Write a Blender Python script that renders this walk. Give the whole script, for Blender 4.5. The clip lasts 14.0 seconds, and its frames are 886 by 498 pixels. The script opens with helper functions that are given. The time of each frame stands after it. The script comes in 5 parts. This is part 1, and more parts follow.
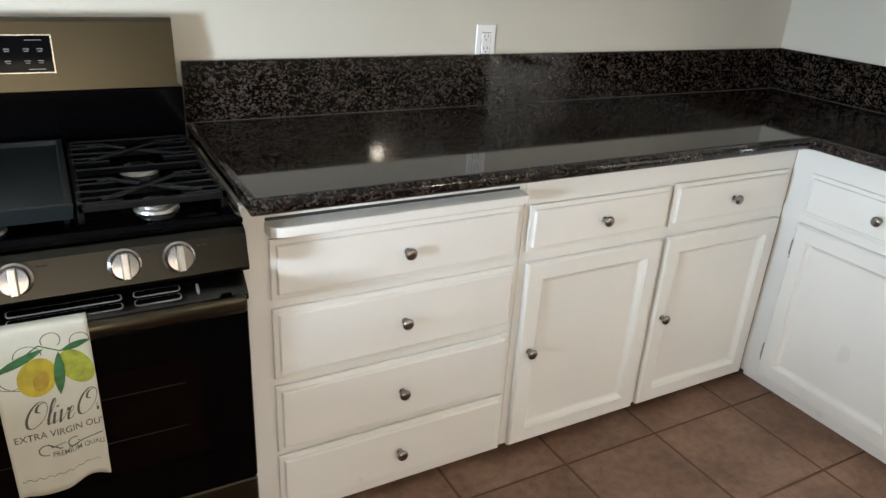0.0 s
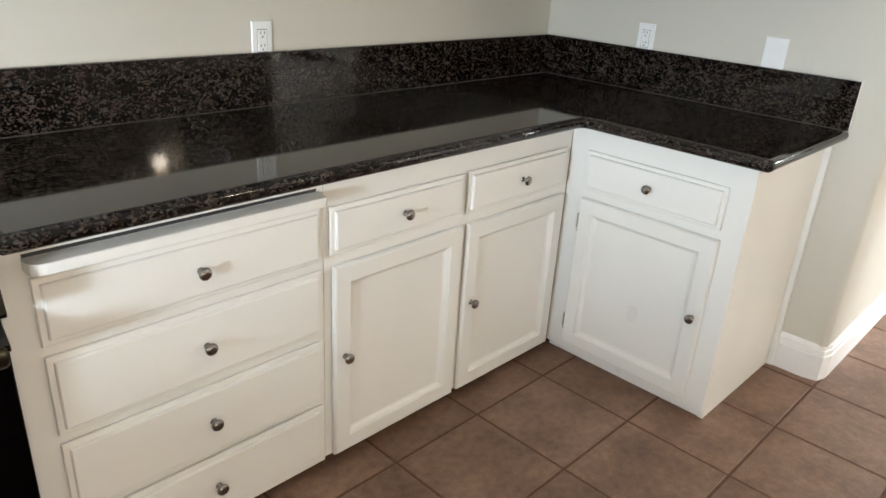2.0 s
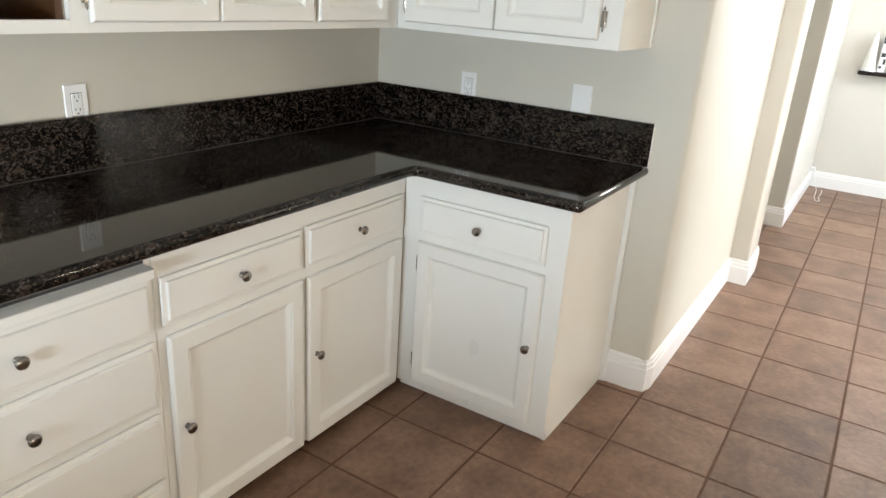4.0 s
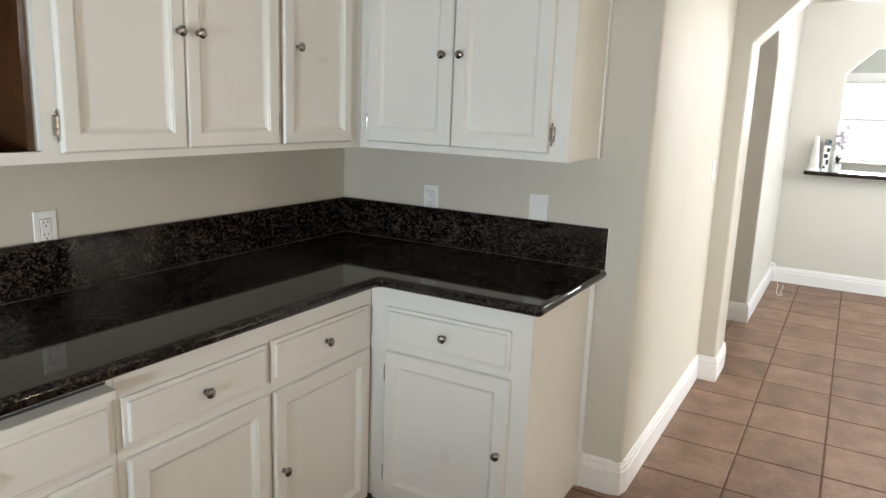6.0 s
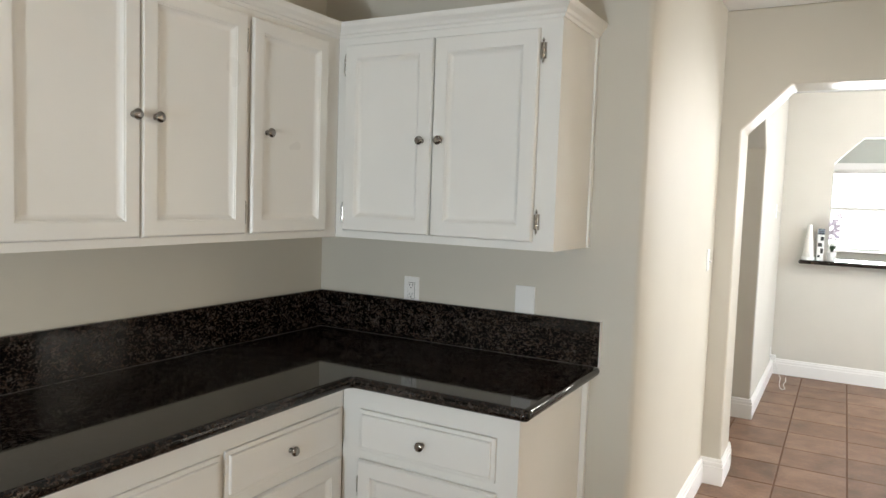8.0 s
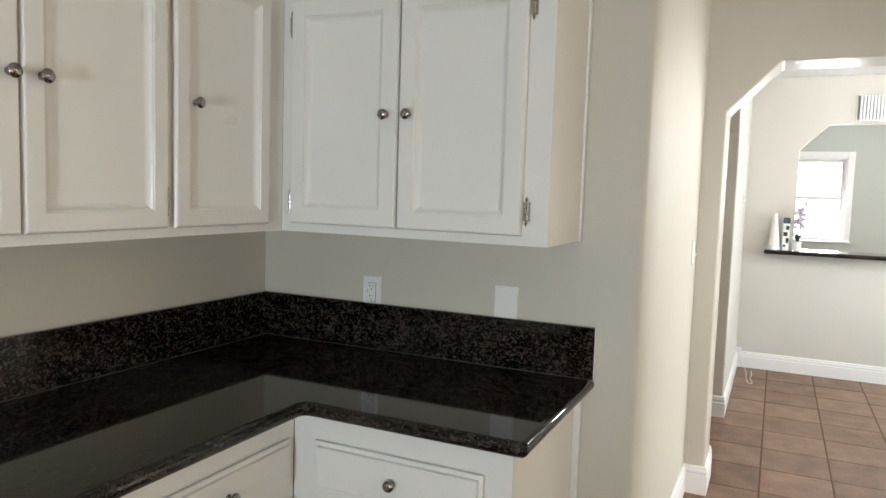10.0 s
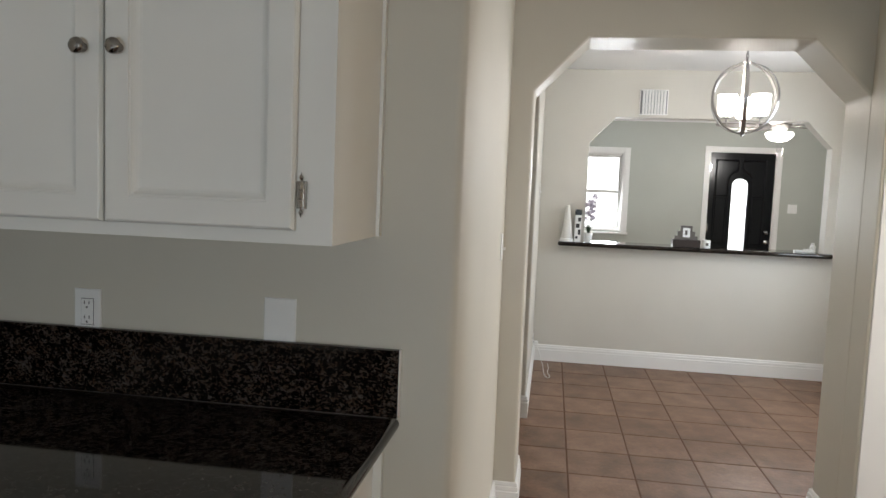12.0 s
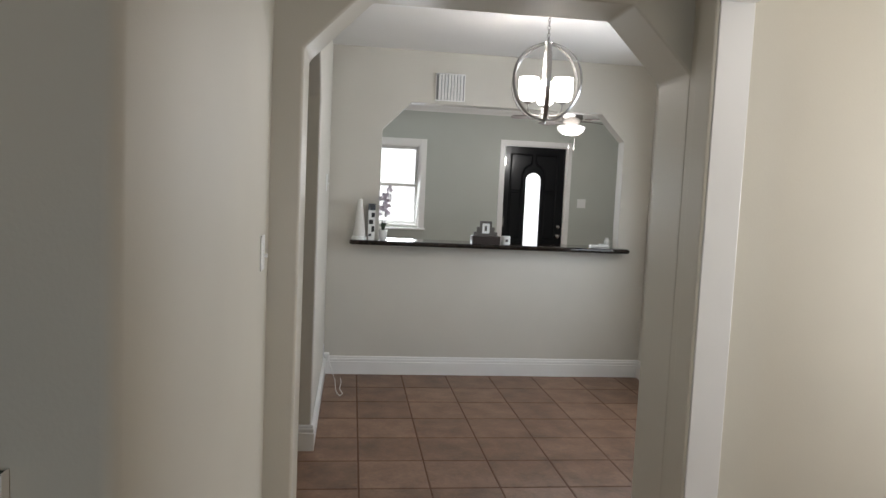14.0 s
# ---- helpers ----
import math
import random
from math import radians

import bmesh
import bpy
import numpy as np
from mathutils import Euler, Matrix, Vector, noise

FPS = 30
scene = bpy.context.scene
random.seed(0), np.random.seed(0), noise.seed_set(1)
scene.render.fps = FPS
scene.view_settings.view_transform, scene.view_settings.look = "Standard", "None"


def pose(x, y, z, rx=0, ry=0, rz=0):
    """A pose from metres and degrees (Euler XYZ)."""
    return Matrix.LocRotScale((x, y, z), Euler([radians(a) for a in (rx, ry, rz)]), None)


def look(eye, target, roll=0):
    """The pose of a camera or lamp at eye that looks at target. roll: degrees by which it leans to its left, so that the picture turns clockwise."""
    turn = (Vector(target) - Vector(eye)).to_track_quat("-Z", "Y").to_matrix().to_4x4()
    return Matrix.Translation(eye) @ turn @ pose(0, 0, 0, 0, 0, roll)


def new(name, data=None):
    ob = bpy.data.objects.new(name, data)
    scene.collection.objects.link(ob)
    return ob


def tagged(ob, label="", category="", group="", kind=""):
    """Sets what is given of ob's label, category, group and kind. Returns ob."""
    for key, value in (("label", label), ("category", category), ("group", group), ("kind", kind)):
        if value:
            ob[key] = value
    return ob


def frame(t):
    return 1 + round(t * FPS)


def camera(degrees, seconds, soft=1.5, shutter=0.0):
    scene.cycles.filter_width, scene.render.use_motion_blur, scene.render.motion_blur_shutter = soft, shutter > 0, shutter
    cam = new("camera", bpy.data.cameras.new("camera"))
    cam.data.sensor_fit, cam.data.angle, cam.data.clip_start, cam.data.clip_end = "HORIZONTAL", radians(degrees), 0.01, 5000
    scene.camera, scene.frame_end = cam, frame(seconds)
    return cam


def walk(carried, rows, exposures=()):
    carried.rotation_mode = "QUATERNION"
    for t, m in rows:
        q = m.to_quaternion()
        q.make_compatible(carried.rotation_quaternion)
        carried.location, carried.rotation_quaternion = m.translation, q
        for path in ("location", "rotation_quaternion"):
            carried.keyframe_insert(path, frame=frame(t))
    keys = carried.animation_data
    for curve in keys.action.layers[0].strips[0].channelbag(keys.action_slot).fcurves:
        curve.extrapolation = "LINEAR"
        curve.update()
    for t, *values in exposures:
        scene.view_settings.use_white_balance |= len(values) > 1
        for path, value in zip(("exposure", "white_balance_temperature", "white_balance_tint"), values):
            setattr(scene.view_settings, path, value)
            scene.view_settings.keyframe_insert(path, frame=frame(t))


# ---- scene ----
cam = camera(64.2, 14.0)
PATH = [
    (0, (-2.75, -2.033, 1.454), (-1.841, -0.442, 0.653), 3.6),
    (0.5, (-2.73, -2.014, 1.447), (-1.705, -0.491, 0.652), 3.6),
    (1, (-2.717, -2.006, 1.446), (-1.585, -0.56, 0.654), 3.6),
    (1.5, (-2.709, -1.992, 1.451), (-1.471, -0.636, 0.658), 3.6),
    (2, (-2.707, -1.99, 1.451), (-1.37, -0.727, 0.666), 3.6),
    (2.5, (-2.7, -2.0, 1.466), (-1.275, -0.837, 0.682), 3.6),
    (3, (-2.686, -2.012, 1.51), (-1.179, -0.961, 0.72), 3.7),
    (5.5, (-2.716, -2.111, 1.569), (-1.03, -1.153, 1.078), 2.5),
    (6, (-2.718, -2.116, 1.575), (-1.017, -1.144, 1.173), 2.2),
    (6.5, (-2.719, -2.097, 1.574), (-1.004, -1.118, 1.261), 2.1),
    (7, (-2.691, -2.083, 1.57), (-0.967, -1.096, 1.345), 1.9),
    (7.5, (-2.611, -2.093, 1.563), (-0.884, -1.098, 1.402), 1.9),
    (10, (-2.211, -1.813, 1.54), (-0.408, -0.964, 1.371), 1.8),
    (10.5, (-2.078, -1.763, 1.527), (-0.218, -1.049, 1.354), 2.1),
    (11, (-1.896, -1.731, 1.514), (0.012, -1.154, 1.347), 2.1),
    (11.5, (-1.788, -1.721, 1.524), (0.156, -1.279, 1.357), 2.3),
    (12, (-1.647, -1.662, 1.505), (0.324, -1.362, 1.339), 2.3),
    (12.5, (-1.47, -1.603, 1.511), (0.517, -1.445, 1.348), 2.4),
    (13, (-1.315, -1.606, 1.51), (0.678, -1.588, 1.348), 2.5),
    (13.5, (-1.092, -1.665, 1.509), (0.897, -1.793, 1.346), 2.6),
    (14, (-0.925, -1.737, 1.488), (1.052, -1.996, 1.332), 2.6),
]
EXPO = [(0.0, 0.58, 6180, 10), (1.5, 0.60, 6300, 10), (3.0, 0.62, 6480, 10), (5.5, 0.08, 6550, 10), (7.5, -0.02, 6750, 11), (10.5, -0.17, 6650, 10), (11.5, -0.62, 6700, 11), (12.5, -1.06, 6700, 12), (13.2, -1.22, 6650, 12), (14.0, -1.45, 6620, 12)]
walk(cam, [(t, look(eye, target, roll)) for t, eye, target, roll in PATH], EXPO)

# ---- world, sun and lamps ----
SUN_EL, SUN_AZ = radians(48), radians(100)
world = bpy.data.worlds.new("world")
scene.world = world
world.use_nodes = True
wn, wl = world.node_tree.nodes, world.node_tree.links
sky = wn.new("ShaderNodeTexSky")
sky.sky_type, sky.sun_disc = "NISHITA", False
sky.sun_elevation, sky.sun_rotation = SUN_EL, SUN_AZ
wl.new(sky.outputs[0], wn["Background"].inputs[0])
wn["Background"].inputs[1].default_value = 0.15


def lamp(name, kind, m, energy, color, **more):
    data = bpy.data.lights.new(name, kind)
    data.energy, data.color = energy, color
    for key, value in more.items():
        if key == "angle":
            data.angle = value
        elif key == "size":
            data.size = value
        elif key == "size_y":
            data.shape, data.size_y = "RECTANGLE", value
        elif key == "radius":
            data.shadow_soft_size = value
    ob = new(name, data)
    ob.matrix_world = m
    return ob


to_sun = Vector((math.sin(SUN_AZ) * math.cos(SUN_EL), math.cos(SUN_AZ) * math.cos(SUN_EL), math.sin(SUN_EL)))
lamp("sun", "SUN", look(to_sun * 20, (0, 0, 0)), 3.0, (1, 0.95, 0.88), angle=radians(0.5))
WARM, DAY = (1.0, 0.84, 0.66), (0.86, 0.94, 1.0)
# daylight in the window openings; south, dining and north windows are unseen additions
lamp("window_light_west", "AREA", look((-4.58, -1.55, 1.05), (0, -1.55, 0.8)), 72, (0.75, 0.88, 1.0), size=0.34, size_y=0.42)
lamp("unseen_window_light_south", "AREA", look((-3.2, -5.18, 0.90), (-2.2, 0, 0.75)), 31, (1.0, 0.79, 0.58), size=1.9, size_y=1.15)
lamp("unseen_window_light_dining", "AREA", look((3.4, -4.17, 1.5), (3.4, 0, 1.0)), 74, (0.80, 0.90, 1.0), size=1.0, size_y=1.1)
lamp("window_light_living", "AREA", look((8.17, -2.15, 1.6), (4, -2.5, 1.0)), 98, DAY, size=0.8, size_y=1.0)
lamp("unseen_window_light_north", "AREA", look((3.2, 0.04, 1.5), (3.2, -4, 0.8)), 20, DAY, size=0.9, size_y=1.0)
# added fill high on the partition, brightens the side room wall and casing
lamp("added_fill_light_side", "AREA", look((0.275, -3.6, 2.15), (1.45, -3.5, 1.2)), 13, (1.0, 0.96, 0.91), size=0.8, size_y=0.5)
lamp("window_light_side", "AREA", look((0.78, -5.15, 1.35), (1.45, -3.5, 1.2)), 80, (0.93, 0.96, 1.0), size=0.6, size_y=1.5)


# ---- materials ----
def mat(name, color, rough=0.5, metal=0.0, mottle=0.0, mscale=6.0, bump=0.0, bscale=200.0, rvar=0.0, random_tint=0.0, coat=0.0, bdist=0.001, fine=0.0, spec=0.5):
    m = bpy.data.materials.new(name)
    m.use_nodes = True
    n, l = m.node_tree.nodes, m.node_tree.links
    b = n["Principled BSDF"]
    b.inputs["Base Color"].default_value = (*color, 1)
    b.inputs["Roughness"].default_value = rough
    b.inputs["Metallic"].default_value = metal
    b.inputs["Coat Weight"].default_value = coat
    b.inputs["Specular IOR Level"].default_value = spec
    geo = n.new("ShaderNodeNewGeometry")
    last = None
    if mottle or random_tint or fine:
        def noise_node(scale, detail=4):
            t = n.new("ShaderNodeTexNoise")
            t.inputs["Scale"].default_value, t.inputs["Detail"].default_value = scale, detail
            l.new(geo.outputs["Position"], t.inputs["Vector"])
            return t
        value = None
        for amount, scale in ((mottle, mscale), (fine, mscale * 9)):
            if not amount:
                continue
            t = noise_node(scale)
            r = n.new("ShaderNodeMapRange")
            r.inputs["From Min"].default_value, r.inputs["From Max"].default_value = 0.3, 0.7
            r.inputs["To Min"].default_value, r.inputs["To Max"].default_value = 1 - amount, 1 + amount
            l.new(t.outputs["Fac"], r.inputs["Value"])
            if value is None:
                value = r.outputs[0]
            else:
                x = n.new("ShaderNodeMath")
                x.operation = "MULTIPLY"
                l.new(value, x.inputs[0]), l.new(r.outputs[0], x.inputs[1])
                value = x.outputs[0]
        if random_tint:
            info = n.new("ShaderNodeObjectInfo")
            r = n.new("ShaderNodeMapRange")
            r.inputs["To Min"].default_value, r.inputs["To Max"].default_value = 1 - random_tint, 1 + random_tint
            l.new(info.outputs["Random"], r.inputs["Value"])
            if value is None:
                value = r.outputs[0]
            else:
                x = n.new("ShaderNodeMath")
                x.operation = "MULTIPLY"
                l.new(value, x.inputs[0]), l.new(r.outputs[0], x.inputs[1])
                value = x.outputs[0]
        mix = n.new("ShaderNodeVectorMath")
        mix.operation = "SCALE"
        mix.inputs[0].default_value = color
        l.new(value, mix.inputs["Scale"])
        l.new(mix.outputs[0], b.inputs["Base Color"])
    if rvar:
        t = n.new("ShaderNodeTexNoise")
        t.inputs["Scale"].default_value = 5
        l.new(geo.outputs["Position"], t.inputs["Vector"])
        r = n.new("ShaderNodeMapRange")
        r.inputs["To Min"].default_value, r.inputs["To Max"].default_value = max(rough - rvar, 0.02), rough + rvar
        l.new(t.outputs["Fac"], r.inputs["Value"]), l.new(r.outputs[0], b.inputs["Roughness"])
    if bump:
        t = n.new("ShaderNodeTexNoise")
        t.inputs["Scale"].default_value, t.inputs["Detail"].default_value = bscale, 3
        l.new(geo.outputs["Position"], t.inputs["Vector"])
        u = n.new("ShaderNodeBump")
        u.inputs["Strength"].default_value, u.inputs["Distance"].default_value = bump, bdist
        l.new(t.outputs["Fac"], u.inputs["Height"]), l.new(u.outputs[0], b.inputs["Normal"])
    return m


def glow(name, color, strength):
    m = bpy.data.materials.new(name)
    m.use_nodes = True
    b = m.node_tree.nodes["Principled BSDF"]
    b.inputs["Base Color"].default_value = (*color, 1)
    b.inputs["Emission Color"].default_value = (*color, 1)
    b.inputs["Emission Strength"].default_value = strength
    return m


def clear_glass(name):
    m = bpy.data.materials.new(name)
    m.use_nodes = True
    n, l = m.node_tree.nodes, m.node_tree.links
    t, g, x, f = n.new("ShaderNodeBsdfTransparent"), n.new("ShaderNodeBsdfGlossy"), n.new("ShaderNodeMixShader"), n.new("ShaderNodeFresnel")
    g.inputs["Roughness"].default_value = 0.02
    l.new(f.outputs[0], x.inputs[0]), l.new(t.outputs[0], x.inputs[1]), l.new(g.outputs[0], x.inputs[2])
    l.new(x.outputs[0], n["Material Output"].inputs[0])
    return m


def granite(name):
    m = bpy.data.materials.new(name)
    m.use_nodes = True
    n, l = m.node_tree.nodes, m.node_tree.links
    b = n["Principled BSDF"]
    geo = n.new("ShaderNodeNewGeometry")
    warp = n.new("ShaderNodeTexNoise")
    warp.inputs["Scale"].default_value, warp.inputs["Detail"].default_value = 35, 4
    l.new(geo.outputs["Position"], warp.inputs["Vector"])
    add = n.new("ShaderNodeMix")
    add.data_type = "VECTOR"
    add.inputs["Factor"].default_value = 0.02
    l.new(geo.outputs["Position"], add.inputs[4]), l.new(warp.outputs["Color"], add.inputs[5])
    stretch = n.new("ShaderNodeVectorMath")
    stretch.operation = "MULTIPLY"
    stretch.inputs[1].default_value = (0.75, 0.75, 1.0)
    l.new(add.outputs[1], stretch.inputs[0])
    def cells(scale):
        v = n.new("ShaderNodeTexVoronoi")
        v.inputs["Scale"].default_value = scale
        l.new(stretch.outputs[0], v.inputs["Vector"])
        sep = n.new("ShaderNodeSeparateColor")
        l.new(v.outputs["Color"], sep.inputs[0])
        return sep

    def calc(operation, *values):
        x = n.new("ShaderNodeMath")
        x.operation = operation
        for i, q in enumerate(values):
            if isinstance(q, (int, float)):
                x.inputs[i].default_value = q
            else:
                l.new(q, x.inputs[i])
        return x.outputs[0]
    large, small = cells(125), cells(270)
    big = n.new("ShaderNodeTexNoise")
    big.inputs["Scale"].default_value, big.inputs["Detail"].default_value = 22, 5
    l.new(geo.outputs["Position"], big.inputs["Vector"])
    value = calc("MULTIPLY_ADD", small.outputs[0], 0.6, calc("MULTIPLY", large.outputs[0], 0.4))
    value = calc("ADD", value, calc("MULTIPLY_ADD", big.outputs["Fac"], 0.55, -0.30))

    def ramp_of(stops):
        ramp = n.new("ShaderNodeValToRGB")
        e = ramp.color_ramp.elements
        e[0].position, e[0].color = 0.0, (*stops[0][1], 1)
        e[1].position, e[1].color = 1.0, (*stops[-1][1], 1)
        for p, c in stops[1:-1]:
            e.new(p).color = (*c, 1)
        l.new(value, ramp.inputs[0])
        return ramp.outputs[0]
    brown = ramp_of(((0, (0.002, 0.0015, 0.0012)), (0.34, (0.002, 0.0015, 0.0012)), (0.50, (0.006, 0.0035, 0.0024)), (0.66, (0.042, 0.025, 0.0165)), (0.82, (0.050, 0.036, 0.027)), (1, (0.060, 0.048, 0.040))))
    grey = ramp_of(((0, (0.002, 0.002, 0.002)), (0.36, (0.002, 0.002, 0.002)), (0.53, (0.006, 0.0055, 0.005)), (0.69, (0.044, 0.040, 0.037)), (0.82, (0.056, 0.052, 0.049)), (1, (0.072, 0.067, 0.064))))
    tone = n.new("ShaderNodeMix")
    tone.data_type = "RGBA"
    l.new(calc("MULTIPLY", large.outputs[1], 0.7), tone.inputs["Factor"]), l.new(brown, tone.inputs[6]), l.new(grey, tone.inputs[7])
    l.new(tone.outputs[2], b.inputs["Base Color"])
    b.inputs["Roughness"].default_value = 0.05
    b.inputs["Specular IOR Level"].default_value = 0.33
    return m


def tile_mat(name):
    m = bpy.data.materials.new(name)
    m.use_nodes = True
    n, l = m.node_tree.nodes, m.node_tree.links
    b = n["Principled BSDF"]
    geo, info = n.new("ShaderNodeNewGeometry"), n.new("ShaderNodeObjectInfo")
    a, c, f = (n.new("ShaderNodeTexNoise") for _ in range(3))
    for t, scale, detail in ((a, 6, 5), (c, 38, 9), (f, 230, 4)):
        t.inputs["Scale"].default_value, t.inputs["Detail"].default_value = scale, detail
        l.new(geo.outputs["Position"], t.inputs["Vector"])
    ramp = n.new("ShaderNodeValToRGB")
    e = ramp.color_ramp.elements
    e[0].position, e[0].color = 0.36, (0.100, 0.051, 0.029, 1)
    e[1].position, e[1].color = 0.64, (0.285, 0.174, 0.116, 1)
    k = e.new(0.5)
    k.color = (0.184, 0.103, 0.064, 1)
    s1, s2 = n.new("ShaderNodeMath"), n.new("ShaderNodeMath")
    s1.operation = "MULTIPLY_ADD"
    s1.inputs[1].default_value = 0.28
    l.new(c.outputs["Fac"], s1.inputs[0])
    h = n.new("ShaderNodeMath")
    h.operation = "MULTIPLY_ADD"
    h.inputs[1].default_value, h.inputs[2].default_value = 0.42, 0.0
    g = n.new("ShaderNodeMath")
    g.operation = "MULTIPLY_ADD"
    g.inputs[1].default_value = 0.3
    l.new(f.outputs["Fac"], g.inputs[0]), l.new(h.outputs[0], g.inputs[2])
    l.new(a.outputs["Fac"], h.inputs[0]), l.new(g.outputs[0], s1.inputs[2])
    r = n.new("ShaderNodeMapRange")
    r.inputs["To Min"].default_value, r.inputs["To Max"].default_value = -0.05, 0.05
    l.new(info.outputs["Random"], r.inputs["Value"])
    l.new(s1.outputs[0], s2.inputs[0]), l.new(r.outputs[0], s2.inputs[1])
    l.new(s2.outputs[0], ramp.inputs[0]), l.new(ramp.outputs[0], b.inputs["Base Color"])
    rr = n.new("ShaderNodeMapRange")
    rr.inputs["To Min"].default_value, rr.inputs["To Max"].default_value = 0.32, 0.6
    l.new(c.outputs["Fac"], rr.inputs["Value"]), l.new(rr.outputs[0], b.inputs["Roughness"])
    u = n.new("ShaderNodeBump")
    u.inputs["Strength"].default_value, u.inputs["Distance"].default_value = 0.5, 0.003
    l.new(c.outputs["Fac"], u.inputs["Height"]), l.new(u.outputs[0], b.inputs["Normal"])
    return m


WALL = mat("beige_wall_paint", (0.585, 0.553, 0.472), 0.55, mottle=0.02, mscale=2.5, bump=0.25, bscale=130, bdist=0.0012)
WALL_GLOSS = mat("beige_gloss_paint", (0.565, 0.53, 0.455), 0.36, spec=0.25, mottle=0.015, mscale=2.5, bump=0.4, bscale=120, bdist=0.001)
WALL_DINING = mat("pale_neutral_wall_paint", (0.60, 0.574, 0.515), 0.55, mottle=0.02, mscale=2.5, bump=0.25, bscale=130, bdist=0.0012)
WALL_LIVING = mat("sage_grey_wall_paint", (0.462, 0.482, 0.438), 0.5, mottle=0.02, mscale=2.5, bump=0.2, bscale=130)
CEIL = mat("white_ceiling_paint", (0.78, 0.77, 0.75), 0.6, mottle=0.015, mscale=3, bump=0.3, bscale=90, bdist=0.0015)
WHITE = mat("white_cabinet_paint", (0.79, 0.78, 0.735), 0.30, mottle=0.015, mscale=4, bump=0.08, bscale=60, rvar=0.06)
TRIM = mat("white_trim_paint", (0.82, 0.81, 0.79), 0.32, mottle=0.015, mscale=4, bump=0.08, bscale=60)
# carcass brown with the shade of the gaps between fronts in its colour
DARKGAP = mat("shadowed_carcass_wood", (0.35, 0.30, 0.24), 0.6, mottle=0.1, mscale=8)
GRANITE = granite("brown_granite")
TILE = tile_mat("brown_ceramic_tile")
GROUT = mat("brown_grout", (0.108, 0.052, 0.027), 0.85, mottle=0.2, mscale=30, bump=0.4, bscale=300)
NICKEL = mat("brushed_nickel", (0.42, 0.40, 0.37), 0.25, 1.0, bump=0.05, bscale=400)
# darker copy of the range's stainless, dim reflections put into the colour
SHADED_STEEL = mat("shaded_brushed_steel", (0.031, 0.029, 0.023), 0.28, 1.0, mottle=0.05, mscale=3, bump=0.03, bscale=300)
KNOBMETAL = mat("aged_nickel", (0.30, 0.28, 0.26), 0.2, 1.0)
STEEL = mat("stainless_steel", (0.064, 0.056, 0.038), 0.30, 1.0, mottle=0.03, mscale=3, bump=0.03, bscale=300)
BLACKGLASS = mat("black_glass", (0.0012, 0.001, 0.001), 0.05, spec=0.05)
BLACKENAMEL = mat("black_enamel", (0.001, 0.001, 0.0012), 0.12, spec=0.05)
IRON = mat("cast_iron", (0.0025, 0.0028, 0.0035), 0.30, bump=0.3, bscale=350, spec=0.28)
GRIDDLE = mat("griddle_coating", (0.007, 0.010, 0.011), 0.38, bump=0.1, bscale=300, spec=0.3)
RIM = mat("bright_slot_rim", (0.42, 0.40, 0.37), 0.45, 0.6)
BURNER = mat("burner_alloy", (0.5, 0.49, 0.47), 0.38, 1.0)
WOOD = mat("stained_brown_wood", (0.070, 0.030, 0.012), 0.22, mottle=0.25, mscale=9, fine=0.15, coat=0.3)
PLASTIC = mat("white_plastic", (0.82, 0.82, 0.80), 0.3)
PRINT = mat("grey_panel_print", (0.25, 0.25, 0.24), 0.5)
SLOT = mat("dark_slot", (0.03, 0.03, 0.03), 0.6)
BLACKDOOR = mat("black_door_paint", (0.004, 0.004, 0.0055), 0.2, bump=0.2, bscale=50, rvar=0.05, spec=0.3)
BRASS = mat("satin_metal", (0.6, 0.58, 0.55), 0.25, 1.0)
GLASS = clear_glass("window_glass")
FROST = glow("lit_frosted_glass", (1.0, 0.97, 0.93), 14.0)
SHADE_FAN = glow("lit_fan_shade", (1.0, 0.97, 0.93), 7.0)
# door glass emits light in place of the bright sky behind it
DOORGLOW = glow("daylit_door_glass_glow", (0.95, 0.98, 1.0), 4.0)
FANBLADE = mat("dark_fan_blade", (0.16, 0.14, 0.13), 0.35)
CLOTH = mat("cream_cotton", (0.52, 0.50, 0.41), 0.9, mottle=0.03, mscale=20, bump=0.5, bscale=700)


# ---- building helpers ----
ORIGIN = {}


def thing(name, at, label, category, group="", kind=""):
    ob = new(name)
    ob.location = at
    ob.empty_display_size = 0.05
    ORIGIN[ob.name] = Vector(at)
    return tagged(ob, label, category, group, kind)


def part(name, bm, material, parent=None, label="", smooth=False, kind="", category="", fix=True):
    if fix:
        bmesh.ops.recalc_face_normals(bm, faces=bm.faces)
    origin = ORIGIN.get(parent.name, Vector()) if parent else Vector()
    if origin.length:
        bmesh.ops.translate(bm, verts=bm.verts, vec=-origin)
    me = bpy.data.meshes.new(name)
    bm.to_mesh(me)
    bm.free()
    if smooth:
        me.shade_smooth()
    me.materials.append(material)
    ob = new(name, me)
    if parent:
        ob.parent = parent
        ORIGIN[ob.name] = origin
    return tagged(ob, label, category, "", kind)


def box(bm, x0, x1, y0, y1, z0, z1, r=0.0, seg=1):
    v = [bm.verts.new((x, y, z)) for x in (x0, x1) for y in (y0, y1) for z in (z0, z1)]
    fs = [bm.faces.new([v[i] for i in q]) for q in ((0, 1, 3, 2), (4, 6, 7, 5), (0, 4, 5, 1), (2, 3, 7, 6), (0, 2, 6, 4), (1, 5, 7, 3))]
    if r:
        es = list({e for f in fs for e in f.edges})
        bmesh.ops.bevel(bm, geom=es, offset=r, segments=seg, affect="EDGES", profile=0.5)
    return v


